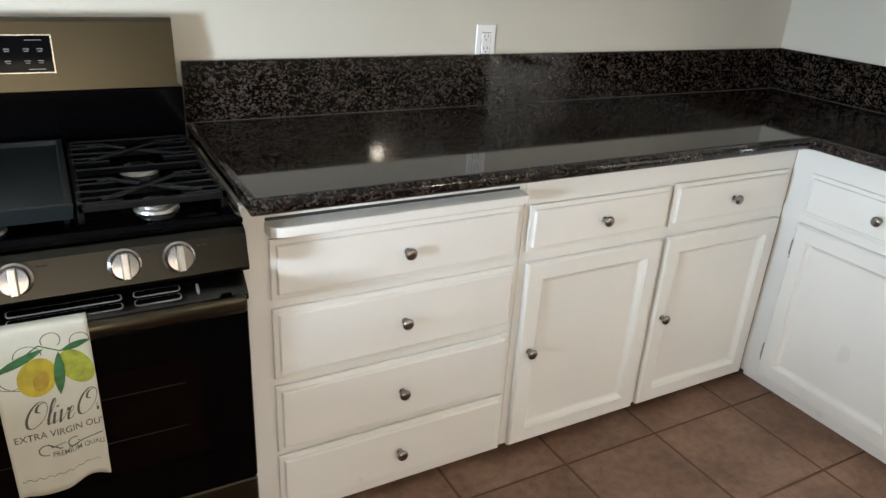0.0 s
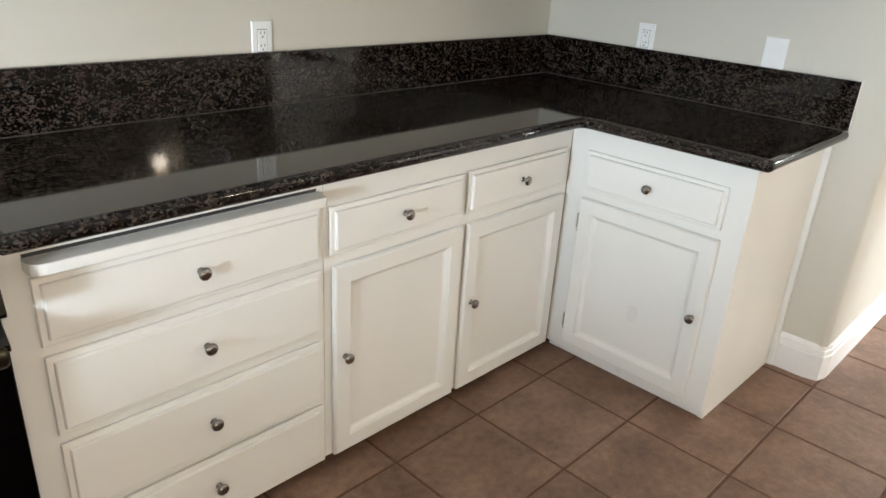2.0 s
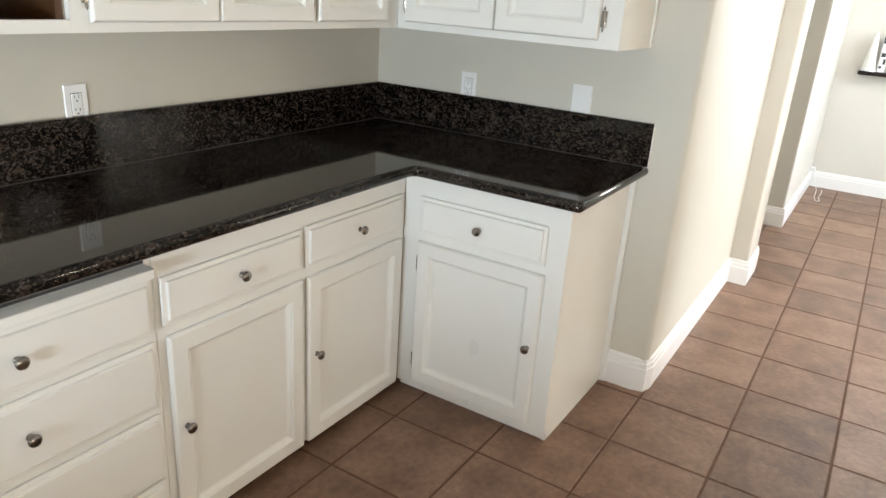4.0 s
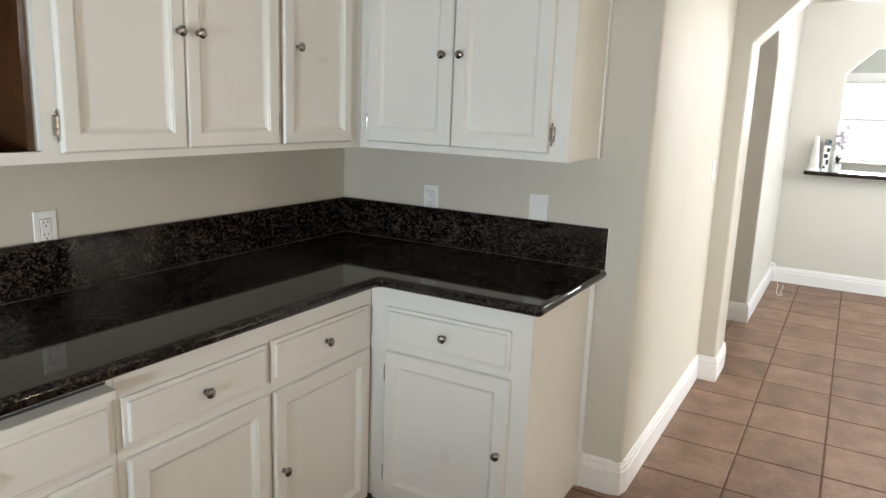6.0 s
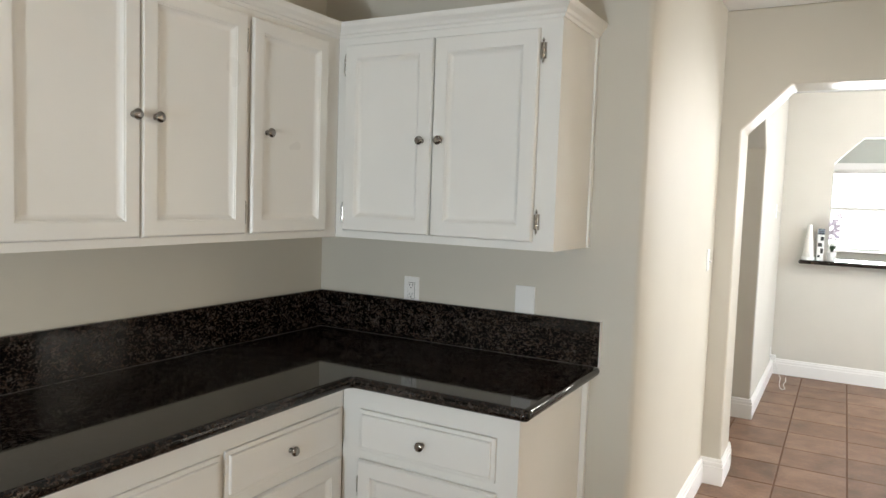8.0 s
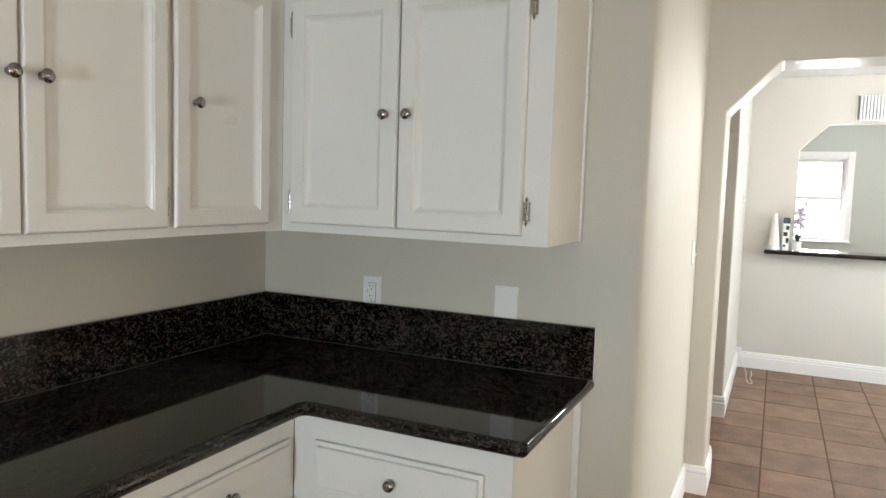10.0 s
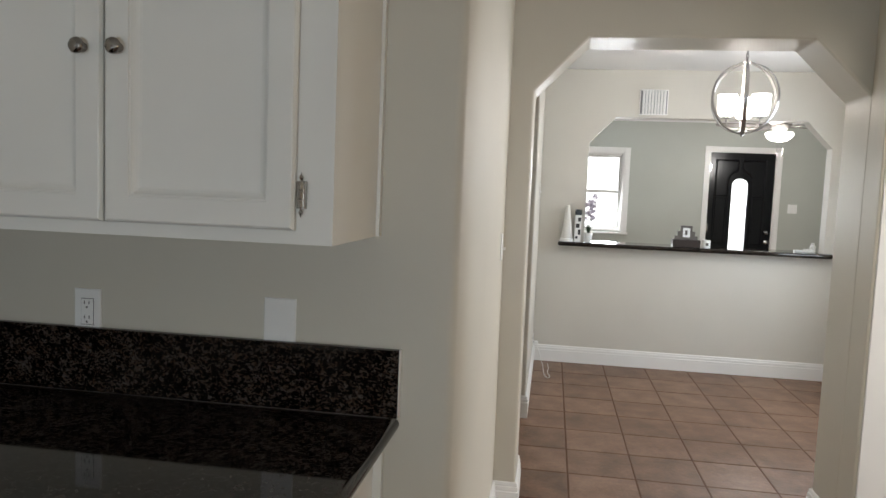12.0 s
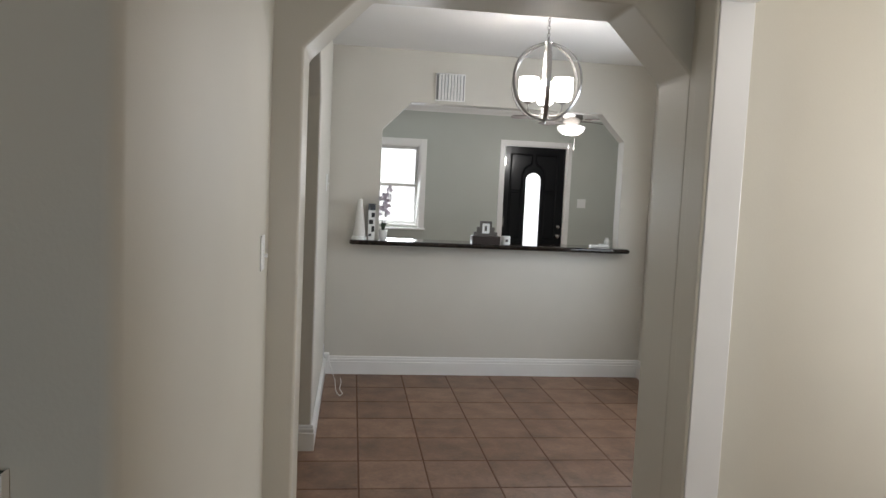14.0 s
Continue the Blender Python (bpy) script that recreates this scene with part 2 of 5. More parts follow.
def boxpart(name, dims, material, parent=None, label="", r=0.0, seg=1, **more):
    bm = bmesh.new()
    box(bm, *dims, r, seg)
    return part(name, bm, material, parent, label, **more)


def rings(bm, loops, cap_first=True, cap_last=True):
    """Joins closed loops of points, each of the same length."""
    made = [[bm.verts.new(p) for p in loop] for loop in loops]
    for a, b in zip(made, made[1:]):
        for i in range(len(a)):
            j = (i + 1) % len(a)
            bm.faces.new((a[i], a[j], b[j], b[i]))
    if cap_first:
        bm.faces.new(made[0])
    if cap_last:
        bm.faces.new(made[-1])
    return made


def lathe(bm, base, axis, profile, n=20):
    """profile: (radius, distance along the axis)."""
    a = Vector(axis).normalized()
    s = a.orthogonal().normalized()
    t = a.cross(s)
    base = Vector(base)
    loops = [[base + a * d + (s * math.cos(k) + t * math.sin(k)) * max(r, 1e-4) for k in (2 * math.pi * i / n for i in range(n))] for r, d in profile]
    rings(bm, loops)


def tube(bm, pts, r, n=8, closed=False):
    pts = [Vector(p) for p in pts]
    loops = []
    for i, p in enumerate(pts):
        a = pts[(i + 1) % len(pts)] if closed or i + 1 < len(pts) else p
        b = pts[i - 1] if closed or i else p
        d = (a - b).normalized()
        up = Vector((0, 0, 1)) if abs(d.z) < 0.9 else Vector((1, 0, 0))
        s = d.cross(up).normalized()
        t = d.cross(s)
        loops.append([p + (s * math.cos(k) + t * math.sin(k)) * r for k in (2 * math.pi * j / n for j in range(n))])
    if closed:
        loops.append(loops[0])
        made = rings(bm, loops, False, False)
        bmesh.ops.remove_doubles(bm, verts=bm.verts, dist=1e-6)
    else:
        rings(bm, loops)


def on_north(u, w, v):
    return (u, -w, v)


def on_east(u, w, v):
    return (-w, u, v)


def rect(face, u0, u1, v0, v1, inset, w):
    a, b, c, d = u0 + inset, u1 - inset, v0 + inset, v1 - inset
    return [face(a, w, c), face(b, w, c), face(b, w, d), face(a, w, d)]


def polygon_prism(bm, pts, lo, hi, put):
    rings(bm, [[put(a, b, lo) for a, b in pts], [put(a, b, hi) for a, b in pts]])


def knob(parent, face, u, w, v):
    bm = bmesh.new()
    a = Vector(face(u, w, v))
    lathe(bm, a, Vector(face(u, w + 1, v)) - a, ((0.0, 0.0), (0.009, 0.0), (0.009, 0.002), (0.0055, 0.005), (0.0055, 0.012), (0.012, 0.016), (0.0155, 0.019), (0.016, 0.022), (0.014, 0.026), (0.007, 0.0285), (0.0, 0.029)), 18)
    part("knob", bm, KNOBMETAL, parent, "round brushed nickel knob", smooth=True)


def hinge(parent, face, u, w, v):
    bm = bmesh.new()
    a = Vector(face(u, w, v))
    for k in (-1, 0, 1):
        lathe(bm, a + Vector((0, 0, k * 0.017 - 0.008)), (0, 0, 1), ((0, 0), (0.0045, 0), (0.005, 0.002), (0.005, 0.014), (0.0045, 0.016), (0, 0.016)), 10)
    for k in (-1, 1):
        lathe(bm, a + Vector((0, 0, k * 0.025)), (0, 0, k), ((0, 0), (0.0028, 0), (0.0022, 0.003), (0.0045, 0.007), (0.0042, 0.010), (0.0015, 0.014), (0, 0.019)), 8)
    out = (Vector(face(u, w + 1, v)) - a).normalized()
    side = out.cross(Vector((0, 0, 1)))
    p, q = a - out * 0.006 - side * 0.010 + Vector((0, 0, -0.026)), a - out * 0.003 + side * 0.010 + Vector((0, 0, 0.026))
    box(bm, min(p.x, q.x), max(p.x, q.x), min(p.y, q.y), max(p.y, q.y), p.z, q.z)
    part("hinge", bm, NICKEL, parent, "small exposed metal hinge", smooth=False)


def drawer_front(parent, face, u0, u1, v0, v1, w, knob_v=None):
    bm = bmesh.new()
    rings(bm, [rect(face, u0, u1, v0, v1, 0.004, w), rect(face, u0, u1, v0, v1, 0.004, w + 0.003), rect(face, u0, u1, v0, v1, 0, w + 0.0035), rect(face, u0, u1, v0, v1, 0, w + 0.009), rect(face, u0, u1, v0, v1, 0.002, w + 0.011),
               rect(face, u0, u1, v0, v1, 0.013, w + 0.0115), rect(face, u0, u1, v0, v1, 0.0145, w + 0.018), rect(face, u0, u1, v0, v1, 0.017, w + 0.02)])
    ob = part("drawer", bm, WHITE, parent)
    knob(ob, face, (u0 + u1) / 2, w + 0.02, (v0 + v1) / 2 if knob_v is None else knob_v)
    return ob


def panel_door(parent, face, u0, u1, v0, v1, w, knob_at=None, hinges=(), border=0.068):
    bm = bmesh.new()
    b = border
    loops = [(0.004, w), (0.004, w + 0.003), (0, w + 0.0035), (0, w + 0.012), (0.0025, w + 0.016), (0.0035, w + 0.0185), (0.0065, w + 0.02), (b - 0.016, w + 0.02), (b - 0.0145, w + 0.017), (b - 0.0115, w + 0.0165), (b - 0.009, w + 0.0125), (b - 0.005, w + 0.0085), (b, w + 0.0055), (b + 0.006, w + 0.004)]
    rings(bm, [rect(face, u0, u1, v0, v1, i, d) for i, d in loops], cap_last=False)
    door = part("door", bm, WHITE, parent)
    bm = bmesh.new()
    rings(bm, [rect(face, u0, u1, v0, v1, b + 0.004, w + 0.001), rect(face, u0, u1, v0, v1, b + 0.004, w + 0.0043)])
    part("panel", bm, WHITE, door)
    if knob_at:
        knob(door, face, knob_at[0], w + 0.02, knob_at[1])
    for u, v in hinges:
        hinge(door, face, u, w + 0.008, v)
    return door


def face_frame(name, parent, face, u0, u1, v0, v1, w0, w1, openings):
    """A frame of stiles and rails round rectangular openings, on a grid."""
    us = sorted({u0, u1, *(a for o in openings for a in o[:2])})
    vs = sorted({v0, v1, *(a for o in openings for a in o[2:])})
    bm = bmesh.new()
    for a, b in zip(us, us[1:]):
        for c, d in zip(vs, vs[1:]):
            mu, mv = (a + b) / 2, (c + d) / 2
            if any(o[0] < mu < o[1] and o[2] < mv < o[3] for o in openings):
                continue
            for p, q, r, s in ((a, b, c, d),):
                rings(bm, [rect(face, p, q, r, s, 0, w0), rect(face, p, q, r, s, 0, w1)])
    bmesh.ops.remove_doubles(bm, verts=bm.verts, dist=1e-5)
    return part(name, bm, WHITE, parent)


# ---- the setting ----
CEIL_Z = 2.61


def wall_block(name, pts, z0=-0.02, z1=2.61, material=None, rounds=None, seg=6):
    """A wall from its outline in plan; rounds: index of a corner and its radius."""
    out = []
    rounds = rounds or {}
    for i, p in enumerate(pts):
        if i not in rounds:
            out.append(p)
            continue
        p, a, b, r = Vector(p), Vector(pts[i - 1]), Vector(pts[(i + 1) % len(pts)]), rounds[i]
        da, db = (a - p).normalized(), (b - p).normalized()
        c = p + (da + db) * r
        s, e = p + da * r - c, p + db * r - c
        for k in range(seg + 1):
            f = k / seg * math.pi / 2
            out.append(tuple(c + s * math.cos(f) + e * math.sin(f)))
    bm = bmesh.new()
    rings(bm, [[(x, y, z0) for x, y in out], [(x, y, z1) for x, y in out]])
    ob = part(name, bm, material or WALL, kind="structure", label="")
    return ob


def bevelled_wall(name, bm, material, width=0.012):
    ob = part(name, bm, material, kind="structure")
    mod = ob.modifiers.new("edges", "BEVEL")
    mod.width, mod.segments, mod.limit_method, mod.angle_limit = width, 4, "ANGLE", radians(30)
    ob.data.shade_smooth()
    mod.harden_normals = True
    return ob


def arch_wall(name, lo, hi, put, u0, u1, hole, z1, material, sill=None):
    """A wall u0..u1 with one opening whose corners are cut at 45 degrees. hole: left, right, spring height, top, cut left, cut right."""
    l, r, spring, top, cl, cr = hole
    bm = bmesh.new()
    z0 = -0.02 if sill is None else sill
    head = [(u0, z0), (u0, z1), (u1, z1), (u1, z0), (r, z0), (r, spring), (r - cr, top), (l + cl, top), (l, spring), (l, z0)]
    polygon_prism(bm, head, lo, hi, put)
    return bevelled_wall(name, bm, material)


# kitchen
wall_block("wall_kitchen_north", [(-4.72, 0.0), (-0.001, 0.0), (-0.001, 0.12), (-4.72, 0.12)])
w = wall_block("wall_kitchen_east", [(0.0, 0.12), (0.0, -1.45), (1.599, -1.45), (1.599, -1.33), (0.12, -1.33), (0.12, 0.12)], rounds={1: 0.024})
w.data.shade_smooth()
w.data.set_sharp_from_angle(angle=radians(25))


def put_x(a, b, c):
    return (c, a, b)


def put_y(a, b, c):
    return (a, c, b)


arch_wall("wall_arch", 1.60, 1.88, put_x, -3.10, -1.28, (-2.963, -1.555, 1.968, 2.205, 0.235, 0.235), CEIL_Z, WALL_GLOSS)


def windowed_wall(name, put, u0, u1, lo, hi, holes, material, z1=CEIL_Z):
    """A wall with rectangular holes (u0, u1, z0, z1), as one mesh on a grid."""
    us = sorted({u0, u1, *(a for o in holes for a in o[:2])})
    vs = sorted({-0.02, z1, *(a for o in holes for a in o[2:])})
    bm = bmesh.new()
    full = lambda i, j: 0 <= i < len(us) - 1 and 0 <= j < len(vs) - 1 and not any(o[0] < (us[i] + us[i + 1]) / 2 < o[1] and o[2] < (vs[j] + vs[j + 1]) / 2 < o[3] for o in holes)
    quad = lambda *p: bm.faces.new([bm.verts.new(q) for q in p])
    for i in range(len(us) - 1):
        for j in range(len(vs) - 1):
            if not full(i, j):
                continue
            a, b, c, d = us[i], us[i + 1], vs[j], vs[j + 1]
            for k in (lo, hi):
                quad(put(a, c, k), put(b, c, k), put(b, d, k), put(a, d, k))
            if not full(i - 1, j):
                quad(put(a, c, lo), put(a, d, lo), put(a, d, hi), put(a, c, hi))
            if not full(i + 1, j):
                quad(put(b, c, lo), put(b, d, lo), put(b, d, hi), put(b, c, hi))
            if not full(i, j - 1):
                quad(put(a, c, lo), put(b, c, lo), put(b, c, hi), put(a, c, hi))
            if not full(i, j + 1):
                quad(put(a, d, lo), put(b, d, lo), put(b, d, hi), put(a, d, hi))
    bmesh.ops.remove_doubles(bm, verts=bm.verts, dist=1e-5)
    return part(name, bm, material, kind="structure")


windowed_wall("wall_kitchen_west", put_x, -5.32, 0.0, -4.72, -4.60, [(-2.15, -0.95, 0.80, 1.95)], WALL)
# unseen low wall, added to keep west light off the lower drawers
boxpart("wall_half", (-3.72, -3.60, -2.45, -0.70, -0.02, 0.88), WALL, kind="structure")
windowed_wall("wall_kitchen_south", put_y, -4.72, 3.0, -5.32, -5.20, [(-4.2, -2.2, 0.10, 2.15), (0.50, 1.38, 0.55, 2.15)], WALL)
windowed_wall("wall_hall_south", put_y, 0.10, 1.60, -3.08, -2.963, [(0.38, 1.42, -0.03, 2.205)], WALL_GLOSS)
# the high opening is made up, beside the added side fill
windowed_wall("wall_partition", put_x, -5.20, -3.08, 0.14, 0.26, [(-4.05, -3.15, 1.86, 2.44)], WALL)
windowed_wall("wall_side_room_east", put_x, -5.20, -3.081, 1.45, 1.60, [], WALL)
# dining
arch_wall("wall_dining_north", -1.55, -1.30, put_y, 1.881, 4.749, (1.95, 3.05, 1.985, 2.205, 0.22, 0.22), CEIL_Z, WALL_DINING)
outer = [(-4.40, -0.02), (-4.40, CEIL_Z), (-1.20, CEIL_Z), (-1.20, -0.02)]
hole = [(-3.955, 1.06), (-3.955, 1.978), (-3.745, 2.20), (-2.175, 2.20), (-1.955, 1.978), (-1.955, 1.06)]
bm = bmesh.new()
sides = []
for k in (4.75, 4.88):
    edges, loops = [], []
    for pts in (outer, hole):
        vs = [bm.verts.new(put_x(u, v, k)) for u, v in pts]
        loops.append(vs)
        edges += [bm.edges.new((p, q)) for p, q in zip(vs, vs[1:] + vs[:1])]
    bmesh.ops.triangle_fill(bm, use_beauty=True, use_dissolve=False, edges=edges)
    sides.append(loops)
for near, back in zip(*sides):
    for i in range(len(near)):
        j = (i + 1) % len(near)
        bm.faces.new((near[i], near[j], back[j], back[i]))
bevelled_wall("wall_pass_through", bm, WALL_DINING, 0.006)
windowed_wall("wall_dining_south", put_y, 1.881, 4.749, -4.32, -4.20, [(2.9, 3.9, 0.95, 2.1)], WALL_DINING)
windowed_wall("wall_dining_west", put_x, -4.20, -3.10, 1.78, 1.88, [], WALL)
windowed_wall("wall_back_hall_north", put_y, 1.60, 4.88, 0.05, 0.15, [(2.75, 3.65, 0.95, 2.1)], WALL)
windowed_wall("wall_back_hall_west", put_x, -1.279, 0.05, 1.60, 1.70, [], WALL)
windowed_wall("wall_back_hall_east", put_x, -1.199, 0.05, 4.75, 4.88, [], WALL)
# living room
windowed_wall("wall_living_east", put_x, -6.6, 0.3, 8.20, 8.34, [(-2.59, -1.79, 1.05, 2.10), (-4.55, -3.67, -0.03, 2.175)], WALL_LIVING)
windowed_wall("wall_living_north", put_y, 4.88, 8.20, 0.18, 0.30, [], WALL_LIVING)
windowed_wall("wall_living_south", put_y, 4.88, 8.20, -6.60, -6.48, [], WALL_LIVING)
windowed_wall("wall_living_west_south", put_x, -6.48, -4.401, 4.75, 4.88, [], WALL_LIVING)
windowed_wall("wall_living_west_north", put_x, 0.051, 0.18, 4.75, 4.88, [], WALL_LIVING)
boxpart("ceiling", (-4.72, 8.34, -6.60, 0.30, CEIL_Z, CEIL_Z + 0.15), CEIL, kind="structure")
boxpart("ground", (-60, 120, -90, 90, -0.40, -0.16), mat("dry_lawn", (0.16, 0.17, 0.09), 0.9, mottle=0.3, mscale=2), kind="structure")
boxpart("backdrop", (9.6, 9.62, -4.2, 0.2, 0.2, 3.4), glow("bright_outdoors", (0.95, 0.98, 1.0), 5.0), kind="structure", label="bright hazy daylight outside the window")


# baseboards
def baseboard(name, pts, h=0.148):
    """A moulded skirting along a line in plan; the wall is on its left."""
    prof = [(0, 0), (0.017, 0), (0.017, h - 0.046), (0.012, h - 0.043), (0.012, h - 0.039), (0.015, h - 0.036), (0.014, h - 0.022), (0.009, h - 0.019), (0.009, h - 0.016), (0.011, h - 0.013), (0.008, h - 0.003), (0.004, h), (0, h)]
    p = [Vector(q) for q in pts]
    loops = []
    for i, q in enumerate(p):
        d0 = (q - p[i - 1]).normalized() if i else (p[1] - q).normalized()
        d1 = (p[i + 1] - q).normalized() if i + 1 < len(p) else d0
        n0, n1 = Vector((d0.y, -d0.x)), Vector((d1.y, -d1.x))
        n = (n0 + n1).normalized()
        n = n / max(n.dot(n0), 0.3)
        loops.append([(q.x + n.x * a, q.y + n.y * a, b) for a, b in prof])
    bm = bmesh.new()
    rings(bm, loops)
    return part(name, bm, TRIM, kind="structure")


baseboard("baseboard_hall", [(0, -1.285), (0, -1.40), (0.012, -1.438), (0.05, -1.45), (1.60, -1.45), (1.60, -1.555), (1.88, -1.555), (1.88, -1.55), (1.95, -1.55), (1.95, -1.30)])
baseboard("baseboard_dining_north", [(3.05, -1.30), (3.05, -1.55), (4.75, -1.55), (4.75, -4.20), (1.88, -4.20), (1.88, -2.963), (1.60, -2.963), (1.535, -2.963)])
baseboard("baseboard_living", [(8.20, -1.0), (8.20, -3.60)])

# cased doorway in the hall
DOORX0, DOORX1, DOORZ = 0.38, 1.42, 2.205
for name, dims in (("trim_jamb_east", (DOORX1 - 0.018, DOORX1 - 0.001, -3.085, -2.958, 0, DOORZ - 0.001)), ("trim_jamb_west", (DOORX0 + 0.001, DOORX0 + 0.018, -3.085, -2.958, 0, DOORZ - 0.001)),
                   ("trim_jamb_head", (DOORX0 + 0.019, DOORX1 - 0.019, -3.085, -2.958, DOORZ - 0.019, DOORZ - 0.001))):
    boxpart(name, dims, TRIM, r=0.003, seg=2, kind="structure")
for name, dims in (("trim_casing_east", (DOORX1 - 0.012, DOORX1 + 0.105, -2.962, -2.944, 0, DOORZ + 0.10)), ("trim_casing_west", (DOORX0 - 0.105, DOORX0 + 0.012, -2.962, -2.944, 0, DOORZ + 0.10)),
                   ("trim_casing_head", (DOORX0 + 0.0125, DOORX1 - 0.0125, -2.962, -2.944, DOORZ - 0.012, DOORZ + 0.10))):
    boxpart(name, dims, WALL_GLOSS, r=0.005, seg=2, kind="structure")


def window_unit(name, put, u0, u1, z0, z1, inner, outer, label, casing=True, sign=1):
    """A sash window in a wall; inner and outer are the wall's faces, sign the way from the outer to the inner."""
    win = thing(name, put((u0 + u1) / 2, z0, (inner + outer) / 2), label, "window", kind="structure")

    def bar(nm, a, b, c, d, k0, k1, material=TRIM, parent=win, r=0.003):
        bm = bmesh.new()
        lo, hi = sorted((k0, k1))
        p, q = put(a, c, lo), put(b, d, hi)
        box(bm, min(p[0], q[0]), max(p[0], q[0]), min(p[1], q[1]), max(p[1], q[1]), min(p[2], q[2]), max(p[2], q[2]), r)
        return part(nm, bm, material, parent)
    m = (inner + outer) / 2
    bar("window_jamb", u0, u0 + 0.025, z0, z1, outer, inner)
    bar("window_jamb", u1 - 0.025, u1, z0, z1, outer, inner)
    bar("window_head", u0 + 0.026, u1 - 0.026, z1 - 0.025, z1, outer, inner)
    bar("window_sill", u0 + 0.026, u1 - 0.026, z0, z0 + 0.025, outer, inner)
    mid = (z0 + z1) / 2
    for c, d, k in ((z0 + 0.026, mid + 0.015, m + 0.012 * sign), (mid - 0.015, z1 - 0.026, m - 0.018 * sign)):
        s = bar("sash_rail", u0 + 0.026, u1 - 0.026, c, c + 0.04, k - 0.014, k + 0.014)
        bar("sash_rail", u0 + 0.026, u1 - 0.026, d - 0.035, d, k - 0.014, k + 0.014)
        bar("sash_stile", u0 + 0.026, u0 + 0.062, c + 0.041, d - 0.036, k - 0.013, k + 0.013)
        bar("sash_stile", u1 - 0.062, u1 - 0.026, c + 0.041, d - 0.036, k - 0.013, k + 0.013)
        pane = bar("pane", u0 + 0.055, u1 - 0.055, c + 0.03, d - 0.03, k - 0.002, k + 0.002, GLASS, r=0)
        pane.visible_shadow = False
    if casing:
        e = inner + 0.018 * sign
        bar("casing_side", u0 - 0.075, u0 + 0.004, z0 - 0.02, z1 + 0.075, inner + 0.001 * sign, e)
        bar("casing_side", u1 - 0.004, u1 + 0.075, z0 - 0.02, z1 + 0.075, inner + 0.001 * sign, e)
        bar("casing_head", u0 + 0.005, u1 - 0.005, z1 - 0.004, z1 + 0.075, inner + 0.001 * sign, e)
        bar("casing_stool", u0 - 0.09, u1 + 0.09, z0 - 0.045, z0 - 0.021, inner + 0.001 * sign, inner + 0.035 * sign)
    return win


window_unit("window_1", put_x, -2.59, -1.79, 1.05, 2.10, 8.20, 8.34, "white double-hung window with bright daylight behind", sign=-1)
window_unit("window_2", put_x, -2.15, -0.95, 0.80, 1.95, -4.60, -4.72, "white kitchen window over the counter", sign=1)
# windows 3, 5 and 6 are unseen, added to go with their lamps
window_unit("window_3", put_y, -4.2, -2.2, 0.10, 2.15, -5.20, -5.32, "wide white kitchen window, unseen, added for south light", sign=1)
window_unit("window_4", put_y, 0.50, 1.38, 0.55, 2.15, -5.20, -5.32, "white window of the side room", sign=1)
window_unit("window_5", put_y, 2.9, 3.9, 0.95, 2.1, -4.20, -4.32, "white window of the dining room, unseen, added for light", sign=1)
window_unit("window_6", put_y, 2.75, 3.65, 0.95, 2.1, 0.05, 0.15, "white window of the back hall, unseen, added for light", sign=-1)


# ---- kitchen cabinets ----
def base_drawers():
    c = thing("drawer_cabinet", (-2.06, -0.3, 0), "white base cabinet with four drawers and pull-out board", "cabinet", "kitchen cabinets")
    face_frame("frame", c, on_north, -2.435, -1.692, 0.02, 0.911, 0.58, 0.60, [(-2.36, -1.72, 0.06, 0.21), (-2.36, -1.72, 0.25, 0.42), (-2.36, -1.72, 0.47, 0.64), (-2.36, -1.72, 0.68, 0.81)])
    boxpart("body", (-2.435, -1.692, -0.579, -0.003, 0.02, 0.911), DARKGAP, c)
    for v0, v1, kv in ((0.678, 0.828, None), (0.464, 0.653, None), (0.246, 0.440, None), (0.05, 0.229, 0.142)):
        drawer_front(c, on_north, -2.378, -1.706, v0, v1, 0.601, kv)
    bm = bmesh.new()
    pts = [(-2.385, -0.601), (-1.712, -0.601), (-1.712, -0.645), (-1.718, -0.65), (-2.355, -0.65), (-2.370, -0.647), (-2.381, -0.638), (-2.385, -0.625)]
    rings(bm, [[(x, y, 0.846) for x, y in pts], [(x, y, 0.867) for x, y in pts], [(x * 0.9995 - 0.001, y + 0.002, 0.869) for x, y in pts]])
    board = part("cutting_board", bm, WHITE, c, "white painted pull-out cutting board")
    # solid dark strip on the frame, draws the slot's shade; no opening cut
    boxpart("board_slot", (-2.383, -1.713, -0.6022, -0.6005, 0.8705, 0.878), SLOT, c, "dark strip for the shaded slot above the board")


def base_double():
    c = thing("base_cabinet", (-1.15, -0.3, 0), "white painted base cabinet with two drawers over two panelled doors", "cabinet", "kitchen cabinets")
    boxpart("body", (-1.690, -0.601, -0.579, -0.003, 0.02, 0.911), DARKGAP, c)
    face_frame("frame", c, on_north, -1.690, -0.601, 0.03, 0.911, 0.58, 0.60, [(-1.64, -1.19, 0.07, 0.62), (-1.11, -0.66, 0.07, 0.62), (-1.64, -1.19, 0.69, 0.80), (-1.11, -0.66, 0.69, 0.80)])
    drawer_front(c, on_north, -1.676, -1.166, 0.686, 0.822, 0.601)
    drawer_front(c, on_north, -1.148, -0.632, 0.686, 0.826, 0.601)
    panel_door(c, on_north, -1.668, -1.166, 0.032, 0.652, 0.601, (-1.634, 0.368))
    panel_door(c, on_north, -1.142, -0.628, 0.032, 0.652, 0.601, (-1.108, 0.368))


